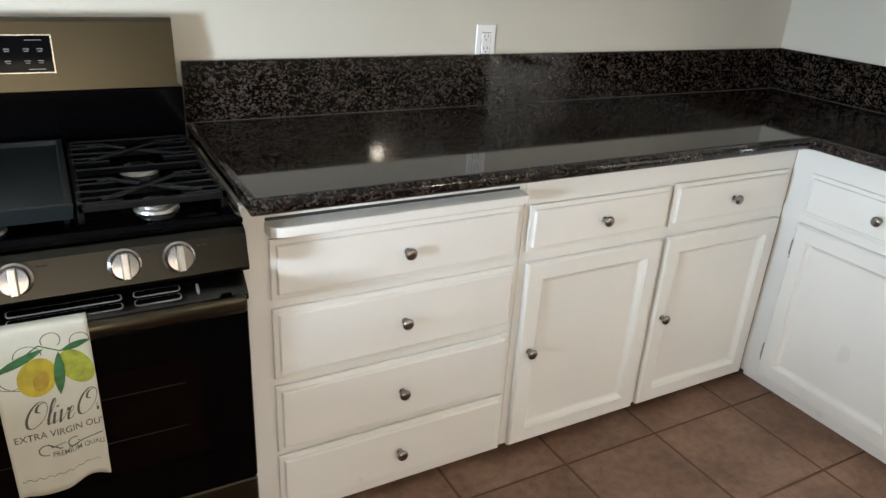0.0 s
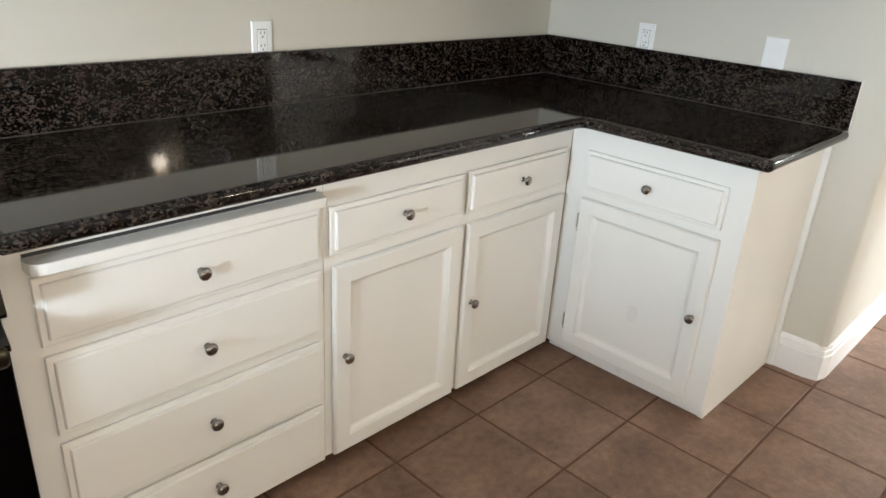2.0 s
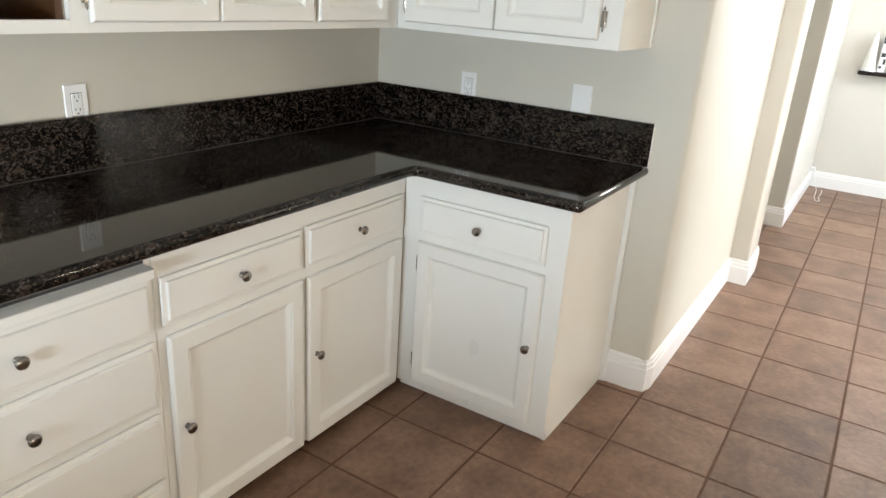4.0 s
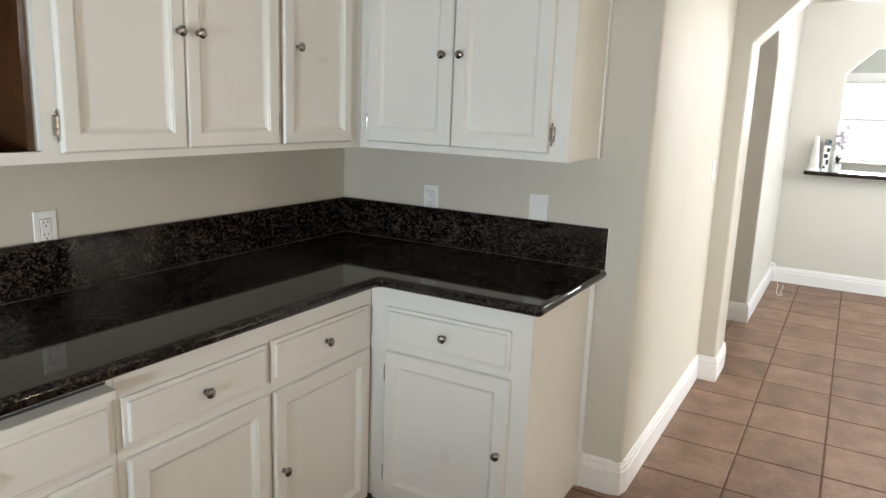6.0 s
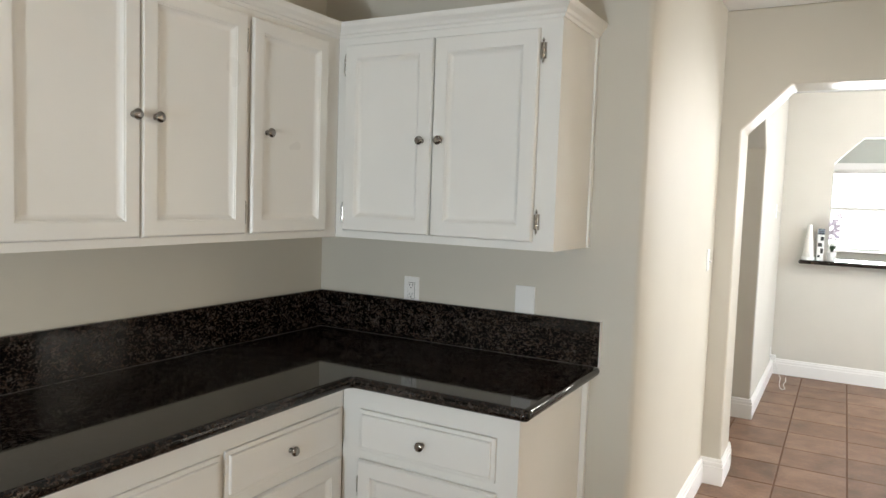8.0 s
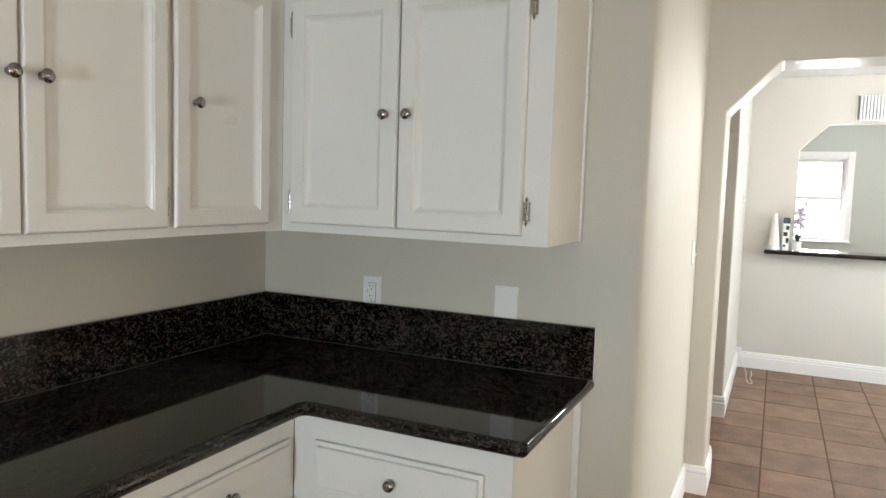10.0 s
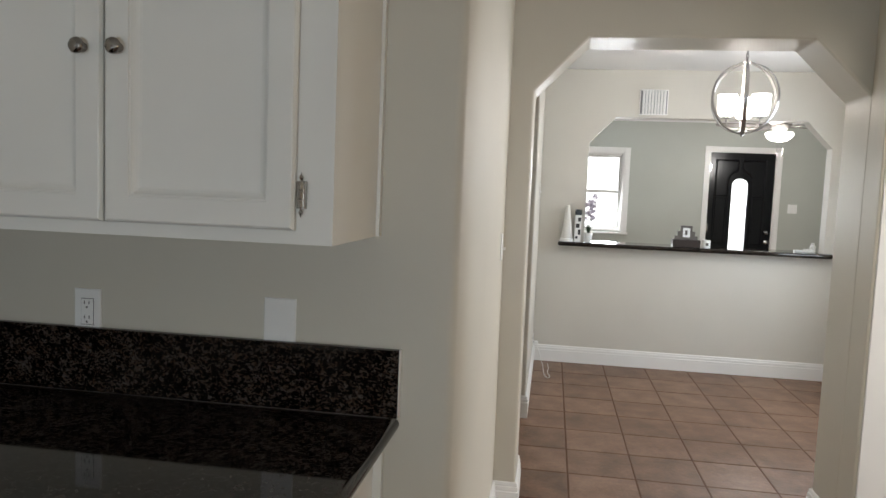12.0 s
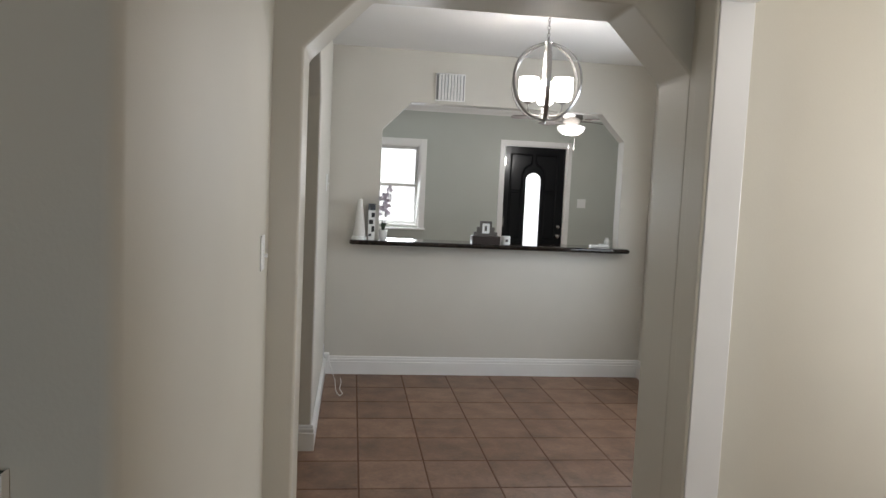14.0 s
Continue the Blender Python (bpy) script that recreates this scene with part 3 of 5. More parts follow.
def base_return():
    c = thing("base_cabinet", (-0.3, -0.95, 0), "white painted base cabinet with one drawer and one panelled door", "cabinet", "kitchen cabinets")
    boxpart("body", (-0.579, -0.003, -1.243, -0.003, 0.035, 0.911), DARKGAP, c)
    face_frame("frame", c, on_east, -1.264, -0.602, 0.03, 0.911, 0.58, 0.60, [(-1.16, -0.72, 0.09, 0.63), (-1.16, -0.72, 0.69, 0.81)])
    drawer_front(c, on_east, -1.192, -0.680, 0.686, 0.828, 0.601)
    panel_door(c, on_east, -1.199, -0.680, 0.062, 0.655, 0.601, (-1.168, 0.373), [(-0.679, 0.56), (-0.679, 0.15)])
    boxpart("end_panel", (-0.579, -0.003, -1.264, -1.244, 0.0, 0.911), WHITE, c, "white painted end panel")
    boxpart("toe_board", (-0.575, -0.553, -1.243, -0.602, 0.0, 0.034), TRIM, c)
    boxpart("scribe_strip", (-0.024, -0.003, -1.285, -1.2645, 0.0, 0.911), WHITE, c)


def offset_loop(pts, d):
    out = []
    for i, p in enumerate(pts):
        a, b, c = Vector(pts[i - 1]), Vector(p), Vector(pts[(i + 1) % len(pts)])
        n0, n1 = (b - a).normalized(), (c - b).normalized()
        m0, m1 = Vector((-n0.y, n0.x)), Vector((-n1.y, n1.x))
        m = (m0 + m1).normalized()
        out.append(b + m * d / max(m.dot(m0), 0.3))
    return out


def worktop():
    c = thing("worktop", (-1.0, -0.3, 0.895), "polished dark brown speckled granite worktop with a rounded edge", "countertop")
    pts = [(-0.002, -0.002), (-2.437, -0.002), (-2.437, -0.691), (-0.715, -0.691), (-0.693, -0.691), (-0.686, -0.6925), (-0.681, -0.6955), (-0.678, -0.700), (-0.677, -0.707), (-0.677, -0.725), (-0.677, -1.288), (-0.677, -1.304), (-0.673, -1.315), (-0.662, -1.321), (-0.645, -1.321), (-0.002, -1.321)]
    h, r = 0.952, 0.0195
    loops = []
    for k in range(13):
        f = -math.pi / 2 + math.pi * k / 12
        d, z = r - r * math.cos(f), h - 0.0195 + 0.0195 * math.sin(f)
        loops.append([(p.x, p.y, z) for p in offset_loop(pts, d)])
    bm = bmesh.new()
    made = rings(bm, loops, False, False)
    for ring in (made[0], made[-1]):
        border = [bm.edges.get((p, q)) for p, q in zip(ring, ring[1:] + ring[:1])]
        bmesh.ops.triangle_fill(bm, use_beauty=True, use_dissolve=False, edges=border)
    for f in bm.faces:
        f.smooth = len(f.verts) == 4 and len({round(v.co.z, 5) for v in f.verts}) == 2
    bm.normal_update()
    for e in bm.edges:
        e.smooth = len(e.link_faces) == 2 and e.calc_face_angle() < radians(40)
    part("slab", bm, GRANITE, c)
    boxpart("backsplash", (-2.437, -0.0235, -0.022, -0.002, 0.9525, 1.118), GRANITE, c, "granite backsplash strip", r=0.002)
    boxpart("backsplash", (-0.022, -0.002, -1.319, -0.002, 0.9525, 1.118), GRANITE, c, "granite backsplash strip", r=0.002)
    boxpart("caulk_line", (-2.437, -0.0235, -0.0245, -0.0225, 0.9523, 0.9540), mat("grey_caulk", (0.03, 0.025, 0.022), 0.5), c)
    boxpart("caulk_line", (-0.0245, -0.0225, -1.30, -0.025, 0.9523, 0.9540), bpy.data.materials["grey_caulk"], c)
    boxpart("caulk_edge", (-0.023, -0.002, -1.3215, -1.3195, 0.9525, 1.1195), TRIM, c)


UW = 0.355


def crown(parent, face, u0, u1, mitre0, mitre1):
    prof = [(0.0, 2.142), (0.006, 2.142), (0.008, 2.152), (0.014, 2.156), (0.018, 2.166), (0.030, 2.178), (0.034, 2.186), (0.036, 2.196), (0.0, 2.196)]
    bm = bmesh.new()
    rings(bm, [[face(u0 + mitre0 * d, UW + 0.0005 + d, z) for d, z in prof], [face(u1 + mitre1 * d, UW + 0.0005 + d, z) for d, z in prof]])
    part("crown_moulding", bm, WHITE, parent)


def upper_north():
    c = thing("wall_cabinet", (-1.0, -0.17, 1.38), "white painted wall cabinet with three panelled doors", "cabinet", "kitchen cabinets")
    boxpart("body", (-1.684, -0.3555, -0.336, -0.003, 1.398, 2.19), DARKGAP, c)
    boxpart("underside", (-2.437, -0.3555, -0.3369, -0.003, 1.3925, 1.3975), WHITE, c)
    face_frame("frame", c, on_north, -1.6795, -0.3555, 1.390, 2.19, 0.337, UW, [(-1.60, -1.26, 1.44, 2.10), (-1.20, -0.85, 1.44, 2.10), (-0.78, -0.45, 1.44, 2.10)])
    panel_door(c, on_north, -1.634, -1.243, 1.415, 2.118, UW + 0.001, (-1.268, 1.753), [(-1.640, 1.485), (-1.640, 2.04)], border=0.062)
    panel_door(c, on_north, -1.237, -0.846, 1.415, 2.118, UW + 0.001, (-1.196, 1.753), [(-0.841, 1.485), (-0.841, 2.04)], border=0.062)
    panel_door(c, on_north, -0.820, -0.440, 1.415, 2.118, UW + 0.001, (-0.757, 1.751), border=0.060)
    crown(c, on_north, -2.437, -0.3555, 0, -1)


def upper_niche():
    c = thing("microwave_cabinet", (-2.07, -0.17, 1.38), "white wall cabinet with open brown niche below small doors", "cabinet", "kitchen cabinets")
    face_frame("frame", c, on_north, -2.437, -1.680, 1.390, 2.19, 0.337, UW, [(-2.37, -1.6801, 1.42, 1.868), (-2.37, -1.74, 1.93, 2.10)])
    boxpart("niche_side", (-1.7035, -1.6850, -0.336, -0.022, 1.405, 1.885), WOOD, c, "stained wood side")
    boxpart("niche_side", (-2.43, -2.41, -0.336, -0.022, 1.405, 1.885), WOOD, c, "stained wood side")
    boxpart("niche_back", (-2.43, -1.6855, -0.021, -0.004, 1.398, 1.90), WOOD, c, "stained wood back")
    boxpart("niche_floor", (-2.409, -1.704, -0.336, -0.022, 1.398, 1.4045), WOOD, c, "stained wood shelf")
    boxpart("niche_top", (-2.409, -1.704, -0.336, -0.022, 1.886, 1.90), WOOD, c, "stained wood top")
    boxpart("upper_body", (-2.43, -1.6855, -0.336, -0.022, 1.901, 2.18), DARKGAP, c)
    panel_door(c, on_north, -2.065, -1.690, 1.892, 2.118, UW + 0.001, (-2.03, 1.93), [(-1.684, 1.93), (-1.684, 2.08)], border=0.05)
    panel_door(c, on_north, -2.425, -2.15, 1.892, 2.118, UW + 0.001, (-2.11, 1.93), border=0.05)


def upper_east():
    c = thing("wall_cabinet", (-0.17, -0.65, 1.38), "white painted wall cabinet on the return with two panelled doors", "cabinet", "kitchen cabinets")
    boxpart("body", (-0.336, -0.003, -1.232, -0.003, 1.398, 2.19), DARKGAP, c)
    boxpart("underside", (-0.3369, -0.003, -1.2329, -0.3375, 1.3925, 1.3975), WHITE, c)
    face_frame("frame", c, on_east, -1.252, -0.356, 1.390, 2.19, 0.337, UW, [(-1.16, -0.81, 1.44, 2.10), (-0.76, -0.43, 1.44, 2.10)])
    panel_door(c, on_east, -0.784, -0.400, 1.417, 2.112, UW + 0.001, (-0.748, 1.753), [(-0.395, 1.485), (-0.395, 2.04)])
    panel_door(c, on_east, -1.180, -0.790, 1.417, 2.112, UW + 0.001, (-0.824, 1.753), [(-1.191, 1.485), (-1.191, 2.04)])
    boxpart("end_panel", (-0.3365, -0.003, -1.252, -1.233, 1.390, 2.19), WHITE, c, "white painted end panel")
    boxpart("scribe_strip", (-0.024, -0.003, -1.260, -1.2525, 1.390, 2.142), WHITE, c)
    crown(c, on_east, -0.356, -1.252, -1, -1)
    prof = [(0.0, 2.142), (0.006, 2.142), (0.008, 2.152), (0.014, 2.156), (0.018, 2.166), (0.030, 2.178), (0.034, 2.186), (0.036, 2.196), (0.0, 2.196)]
    bm = bmesh.new()
    rings(bm, [[(-UW - 0.0005 - d, -1.2525 - d, z) for d, z in prof], [(-0.003, -1.2525 - d, z) for d, z in prof]])
    part("crown_moulding", bm, WHITE, c)


base_drawers(), base_double(), base_return(), worktop(), upper_north(), upper_niche(), upper_east()


# ---- outlets and switches ----
def cover_plate(name, at, face_dir, label, kind, w=0.07, h=0.115):
    """at: centre on the wall; face_dir: unit vector out of the wall."""
    n = Vector(face_dir)
    s = Vector((0, 0, 1)).cross(n)
    at = Vector(at)
    c = thing(name, at, label, "wall plate")

    def slab(nm, u0, u1, v0, v1, d0, d1, material, parent=c, inset=0.002):
        bm = bmesh.new()
        P = lambda u, v, d: at + s * u + Vector((0, 0, v)) + n * d
        L = lambda i, d: [P(u0 + i, v0 + i, d), P(u1 - i, v0 + i, d), P(u1 - i, v1 - i, d), P(u0 + i, v1 - i, d)]
        rings(bm, [L(0, d0), L(0, max(d0, d1 - inset)), L(inset, d1)])
        return part(nm, bm, material, parent)
    slab("plate", -w / 2, w / 2, -h / 2, h / 2, 0.001, 0.006, PLASTIC)
    if kind == "decora":
        ins = slab("receptacle", -0.0165, 0.0165, -0.033, 0.033, 0.006, 0.0085, PLASTIC, inset=0.001)
        slab("seam", -0.0178, 0.0178, -0.0345, 0.0345, 0.0055, 0.0064, SLOT, inset=0.0002)
        for v in (-0.019, 0.019):
            for u in (-0.0065, 0.0065):
                slab("slot", u - 0.0012, u + 0.0012, v + 0.0005, v + 0.009, 0.0082, 0.0089, SLOT, ins, 0.0001)
            slab("slot", -0.0025, 0.0025, v - 0.0095, v - 0.005, 0.0082, 0.0089, SLOT, ins, 0.0001)
    elif kind == "toggle":
        slab("toggle", -0.005, 0.005, -0.012, 0.012, 0.006, 0.010, PLASTIC)
        slab("toggle_lever", -0.004, 0.004, -0.014, -0.002, 0.010, 0.020, PLASTIC, inset=0.001)
    elif kind == "double":
        for u in (-0.023, 0.023):
            slab("rocker", u - 0.0165, u + 0.0165, -0.033, 0.033, 0.006, 0.009, PLASTIC, inset=0.001)
    for v in (-0.046, 0.046):
        if kind != "decora":
            slab("screw", -0.003, 0.003, v - 0.003, v + 0.003, 0.006, 0.0068, PLASTIC, inset=0.0005)
    return c


cover_plate("outlet", (-1.48, 0, 1.152), (0, -1, 0), "white rectangular outlet with two sockets above the backsplash", "decora", 0.072, 0.118)
cover_plate("outlet", (0, -0.492, 1.157), (-1, 0, 0), "white rectangular outlet with two sockets on the return wall", "decora", 0.074, 0.118)
cover_plate("blank_plate", (0, -1.012, 1.163), (-1, 0, 0), "plain white blank wall plate", "blank", 0.082, 0.122)
cover_plate("light_switch", (1.42, -1.45, 1.27), (0, -1, 0), "white toggle light switch in the hall", "toggle")
cover_plate("light_switch", (8.20, -4.76, 1.44), (-1, 0, 0), "white double light switch beside the front door", "double", 0.116, 0.118)
cover_plate("light_switch", (4.15, -1.55, 1.53), (0, -1, 0), "white thermostat-like switch in the dining room", "toggle", 0.09, 0.12)
cover_plate("outlet", (4.55, -1.55, 0.22), (0, -1, 0), "white outlet low on the dining room wall", "decora")


# ---- gas range ----
def gas_range():
    c = thing("gas_range", (-2.82, -0.33, 0), "stainless steel gas range with black cooktop and cast iron grates", "stove")
    X0, X1 = -3.200, -2.442
    boxpart("body", (X0, X1, -0.62, -0.012, 0.03, 0.895), BLACKENAMEL, c, "black enamelled range body")
    bm = bmesh.new()
    prof = [(-0.60, 0.896), (-0.655, 0.890), (-0.672, 0.880), (-0.692, 0.812), (-0.688, 0.803), (-0.60, 0.803)]
    rings(bm, [[(X0, y, z) for y, z in prof], [(X1, y, z) for y, z in prof]])
    panel = part("control_panel", bm, SHADED_STEEL, c, "brushed steel knob panel")
    out = Vector((0, -0.96, 0.28)).normalized()
    for x in (-2.577, -2.676, -2.858, -2.985, -3.085):
        a = Vector((x, -0.681, 0.851))
        bm = bmesh.new()
        lathe(bm, a, out, ((0, 0), (0.030, 0), (0.031, 0.004), (0.027, 0.006), (0.0255, 0.028), (0.0235, 0.032), (0, 0.033)), 28)
        k = part("range_knob", bm, KNOBMETAL, panel, "round steel range knob", smooth=False)
        bm = bmesh.new()
        m = Matrix.Translation(a + out * 0.034) @ Matrix.Rotation(radians(-16.3), 4, "X")
        vs = box(bm, -0.0075, 0.0075, -0.009, 0.009, -0.026, 0.026, 0.003, 2)
        bmesh.ops.transform(bm, matrix=m, verts=bm.verts)
        part("grip", bm, NICKEL, k)
        for dx in (0.035, 0.047):
            boxpart("marking", (x + dx, x + dx + 0.008, -0.6795, -0.6775, 0.868, 0.8695), SLOT, panel)
    boxpart("vent_trim", (X0 + 0.01, X1 - 0.004, -0.640, -0.60, 0.780, 0.801), BLACKENAMEL, c)
    # oven door
    door = boxpart("oven_door", (X0 + 0.003, X1 - 0.003, -0.668, -0.621, 0.245, 0.728), BLACKGLASS, c, "black glass oven door", r=0.003)
    bm = bmesh.new()
    cap = [(-0.621, 0.7285), (-0.678, 0.7285), (-0.682, 0.733), (-0.682, 0.744), (-0.678, 0.749), (-0.646, 0.778), (-0.641, 0.779), (-0.621, 0.779)]
    rings(bm, [[(x, y, z) for y, z in cap] for x in (X0 + 0.003, X1 - 0.003)])
    top = part("door_cap", bm, mat("dark_steel", (0.045, 0.042, 0.038), 0.25, 1.0), door, "slotted dark steel door cap")

    def on_cap(nm, u0, u1, s0, s1, lift, material, r):
        """A flat rounded bar on the sloping top of the cap; s runs up the slope."""
        p, q = Vector((0, -0.678, 0.749)), Vector((0, -0.646, 0.778))
        way = (q - p).normalized()
        nrm = Vector((0, way.z * -1, way.y))
        bm = bmesh.new()
        outline = []
        for cu, a0 in ((u1 - r, -math.pi / 2), (u0 + r, math.pi / 2)):
            outline += [(cu + r * math.cos(a0 + math.pi * i / 6), (s0 + s1) / 2 + (s1 - s0) / 2 * math.sin(a0 + math.pi * i / 6)) for i in range(7)]
        rings(bm, [[p + way * v + nrm * d + Vector((u, 0, 0)) for u, v in outline] for d in (0.0002, lift)])
        return part(nm, bm, material, top)
    for u0, u1 in ((X1 - 0.225, X1 - 0.135), (X1 - 0.445, X1 - 0.245), (X1 - 0.66, X1 - 0.47)):
        for v in (0.006, 0.024):
            on_cap("slot_rim", u0, u1, v, v + 0.0135, 0.0008, RIM, 0.006)
            on_cap("slot", u0 + 0.002, u1 - 0.002, v + 0.0022, v + 0.0130, 0.0014, BLACKENAMEL, 0.005)
    on_cap("latch_slot", X1 - 0.105, X1 - 0.099, 0.010, 0.034, 0.001, RIM, 0.002)
    boxpart("oven_window", (X0 + 0.12, X1 - 0.115, -0.6695, -0.6682, 0.36, 0.61), mat("dark_oven_window", (0.003, 0.0012, 0.001), 0.08, spec=0.06), door)
    for v in (0.44, 0.55):
        boxpart("rack_line", (X0 + 0.15, X1 - 0.145, -0.6701, -0.6696, v, v + 0.0015), mat("dim_rack_wire", (0.02, 0.012, 0.008), 0.5), door)
    bm = bmesh.new()
    prof = [(0.012 * math.cos(k), 0.0205 * math.sin(k)) for k in (2 * math.pi * i / 14 for i in range(14))]
    rings(bm, [[(x, -0.722 + a * s, 0.745 + b * s) for a, b in prof] for x, s in ((X0 + 0.018, 0.8), (X0 + 0.024, 1), (X1 - 0.024, 1), (X1 - 0.018, 0.8))])
    handle = part("handle", bm, STEEL, door, "wide rounded steel handle", smooth=True)
    for x in (X0 + 0.05, X1 - 0.05):
        boxpart("handle_post", (x - 0.012, x + 0.012, -0.715, -0.6825, 0.734, 0.756), STEEL, handle, r=0.003)
    boxpart("bottom_drawer", (X0 + 0.003, X1 - 0.003, -0.668, -0.621, 0.06, 0.238), STEEL, c, "steel storage drawer", r=0.004)
    for x in (X0 + 0.06, X1 - 0.06):
        for y in (-0.56, -0.08):
            bm = bmesh.new()
            lathe(bm, (x, y, 0), (0, 0, 1), ((0, 0), (0.016, 0), (0.016, 0.012), (0.01, 0.03), (0, 0.031)), 12)
            part("foot", bm, SLOT, c)
    # cooktop
    bm = bmesh.new()
    rings(bm, [[(X0, -0.655, 0.8965), (X1, -0.655, 0.8965), (X1, -0.06, 0.8965), (X0, -0.06, 0.8965)], [(X0, -0.655, 0.905), (X1, -0.655, 0.905), (X1, -0.06, 0.905), (X0, -0.06, 0.905)],
               [(X0 + 0.012, -0.643, 0.912), (X1 - 0.012, -0.643, 0.912), (X1 - 0.012, -0.072, 0.912), (X0 + 0.012, -0.072, 0.912)],
               [(X0 + 0.03, -0.625, 0.904), (X1 - 0.03, -0.625, 0.904), (X1 - 0.03, -0.09, 0.904), (X0 + 0.03, -0.09, 0.904)]])
    part("cooktop", bm, BLACKENAMEL, c, "black enamelled cooktop")
    for x, y, r in ((-2.592, -0.535, 0.036), (-2.592, -0.27, 0.036), (-3.05, -0.535, 0.036), (-3.05, -0.27, 0.036), (-2.905, -0.565, 0.034)):
        bm = bmesh.new()
        lathe(bm, (x, y, 0.9045), (0, 0, 1), ((0, 0), (r + 0.01, 0), (r + 0.008, 0.006), (r, 0.008), (r, 0.014), (0, 0.0145)), 24)
        b = part("burner", bm, BURNER, c, smooth=False)
        bm = bmesh.new()
        lathe(bm, (x, y, 0.919), (0, 0, 1), ((0, 0), (r * 0.5, 0), (r * 0.54, 0.003), (r * 0.48, 0.006), (0, 0.0065)), 24)
        part("burner_cap", bm, IRON, b)

    def grate(gx0, gx1):
        bm = bmesh.new()
        g0, g1, z0, z1 = -0.585, -0.098, 0.931, 0.945
        t = 0.012
        for y in (g0, g1 - t, (g0 + g1) / 2 - t / 2):
            box(bm, gx0, gx1, y, y + t, z0 - 0.004, z1 - 0.003, 0.002)
        for x in (gx0, gx1 - t):
            box(bm, x, x + t, g0, g1, z0 - 0.004, z1 - 0.003, 0.002)
        for x in (gx0, gx1 - t):
            for y in (g0, g1 - t):
                box(bm, x, x + t, y, y + t, 0.9045, z0, 0.001)
        mx = (gx0 + gx1) / 2
        for cy in (-0.50, -0.22):
            for k in range(4):
                a = math.pi / 4 + k * math.pi / 2
                reach = 0.022 if k % 2 else 0.0
                ex, ey = mx + math.cos(a) * 0.105, cy + math.sin(a) * 0.08
                tube(bm, [(mx + math.cos(a) * reach, cy + math.sin(a) * reach * 0.8, z1), (ex, ey, z1 + 0.001), (ex + math.cos(a) * 0.03, ey, z1 - 0.004)], 0.0048, 6)
            for dy in (-0.075, -0.045, 0.045, 0.075):
                box(bm, gx0 + 0.006, gx0 + 0.085, cy + dy - 0.004, cy + dy + 0.004, z0, z1, 0.002)
                box(bm, gx1 - 0.085, gx1 - 0.006, cy + dy - 0.004, cy + dy + 0.004, z0, z1, 0.002)
            box(bm, gx0, gx1, cy - 0.005, cy + 0.005, z0 - 0.002, z1 - 0.001, 0.002)
        part("grate", bm, IRON, c, "black cast iron grate")
    grate(-2.741, -2.455)
    grate(-3.187, -2.924)
    gr = bmesh.new()
    gx0, gx1 = -2.920, -2.746
    L = lambda i, z: [(gx0 + i, -0.588 + i, z), (gx1 - i, -0.588 + i, z), (gx1 - i, -0.098 - i, z), (gx0 + i, -0.098 - i, z)]
    rings(gr, [L(0.004, 0.918), L(0, 0.948), L(0.003, 0.951), L(0.012, 0.951), L(0.016, 0.940)])
    part("griddle", gr, GRIDDLE, c, "dark grey flat griddle plate")
    for x in (gx0 + 0.01, gx1 - 0.02):
        for y in (-0.57, -0.12):
            boxpart("griddle_leg", (x, x + 0.01, y, y + 0.01, 0.9045, 0.9175), IRON, c)
    # back guard
    boxpart("back_riser", (X0, X1 - 0.006, -0.072, -0.013, 0.896, 1.062), BLACKENAMEL, c)
    bm = bmesh.new()
    prof = [(-0.013, 1.062), (-0.082, 1.062), (-0.085, 1.066), (-0.066, 1.224), (-0.063, 1.231), (-0.056, 1.234), (-0.013, 1.222)]
    rings(bm, [[(X0, y, z) for y, z in prof], [(X0 + 0.004, y, z) for y, z in prof], [(X1 - 0.018, y, z) for y, z in prof]])
    guard = part("back_guard", bm, STEEL, c, "brushed steel back guard")
    slope = (0.085 - 0.066) / (1.222 - 1.056)
    fy = lambda z, d=0.0: -0.085 + (z - 1.056) * slope - d

    def on_guard(nm, x0, x1, z0, z1, d0, d1, material, parent, label=""):
        bm = bmesh.new()
        rings(bm, [[(x0, fy(z0, d0), z0), (x1, fy(z0, d0), z0), (x1, fy(z1, d0), z1), (x0, fy(z1, d0), z1)], [(x0, fy(z0, d1), z0), (x1, fy(z0, d1), z0), (x1, fy(z1, d1), z1), (x0, fy(z1, d1), z1)]])
        return part(nm, bm, material, parent, label)
    rim = on_guard("display_rim", -3.03, -2.734, 1.108, 1.196, -0.001, 0.003, NICKEL, guard)
    disp = on_guard("display", -3.026, -2.737, 1.1105, 1.1935, 0.0031, 0.0045, BLACKGLASS, guard, "black touch control display")
    for x in (-2.762, -2.790, -2.83, -2.95):
        for z, ww in ((1.163, 0.013), (1.158, 0.010), (1.136, 0.013), (1.131, 0.010)):
            on_guard("mark", x - ww / 2, x + ww / 2, z, z + 0.0015, 0.0046, 0.0050, PRINT, disp)
    for z in (1.183, 1.117):
        on_guard("mark", -2.790, -2.755, z, z + 0.0013, 0.0046, 0.0050, PRINT, disp)
    on_guard("clock_digits", -2.91, -2.86, 1.145, 1.170, 0.0046, 0.0050, glow("display_digits", (0.8, 0.9, 1.0), 0.6), disp)


gas_range()


# ---- dish towel on the oven handle ----
TX0, TX1, TTOP, TBOT = -2.918, -2.755, 0.774, 0.424


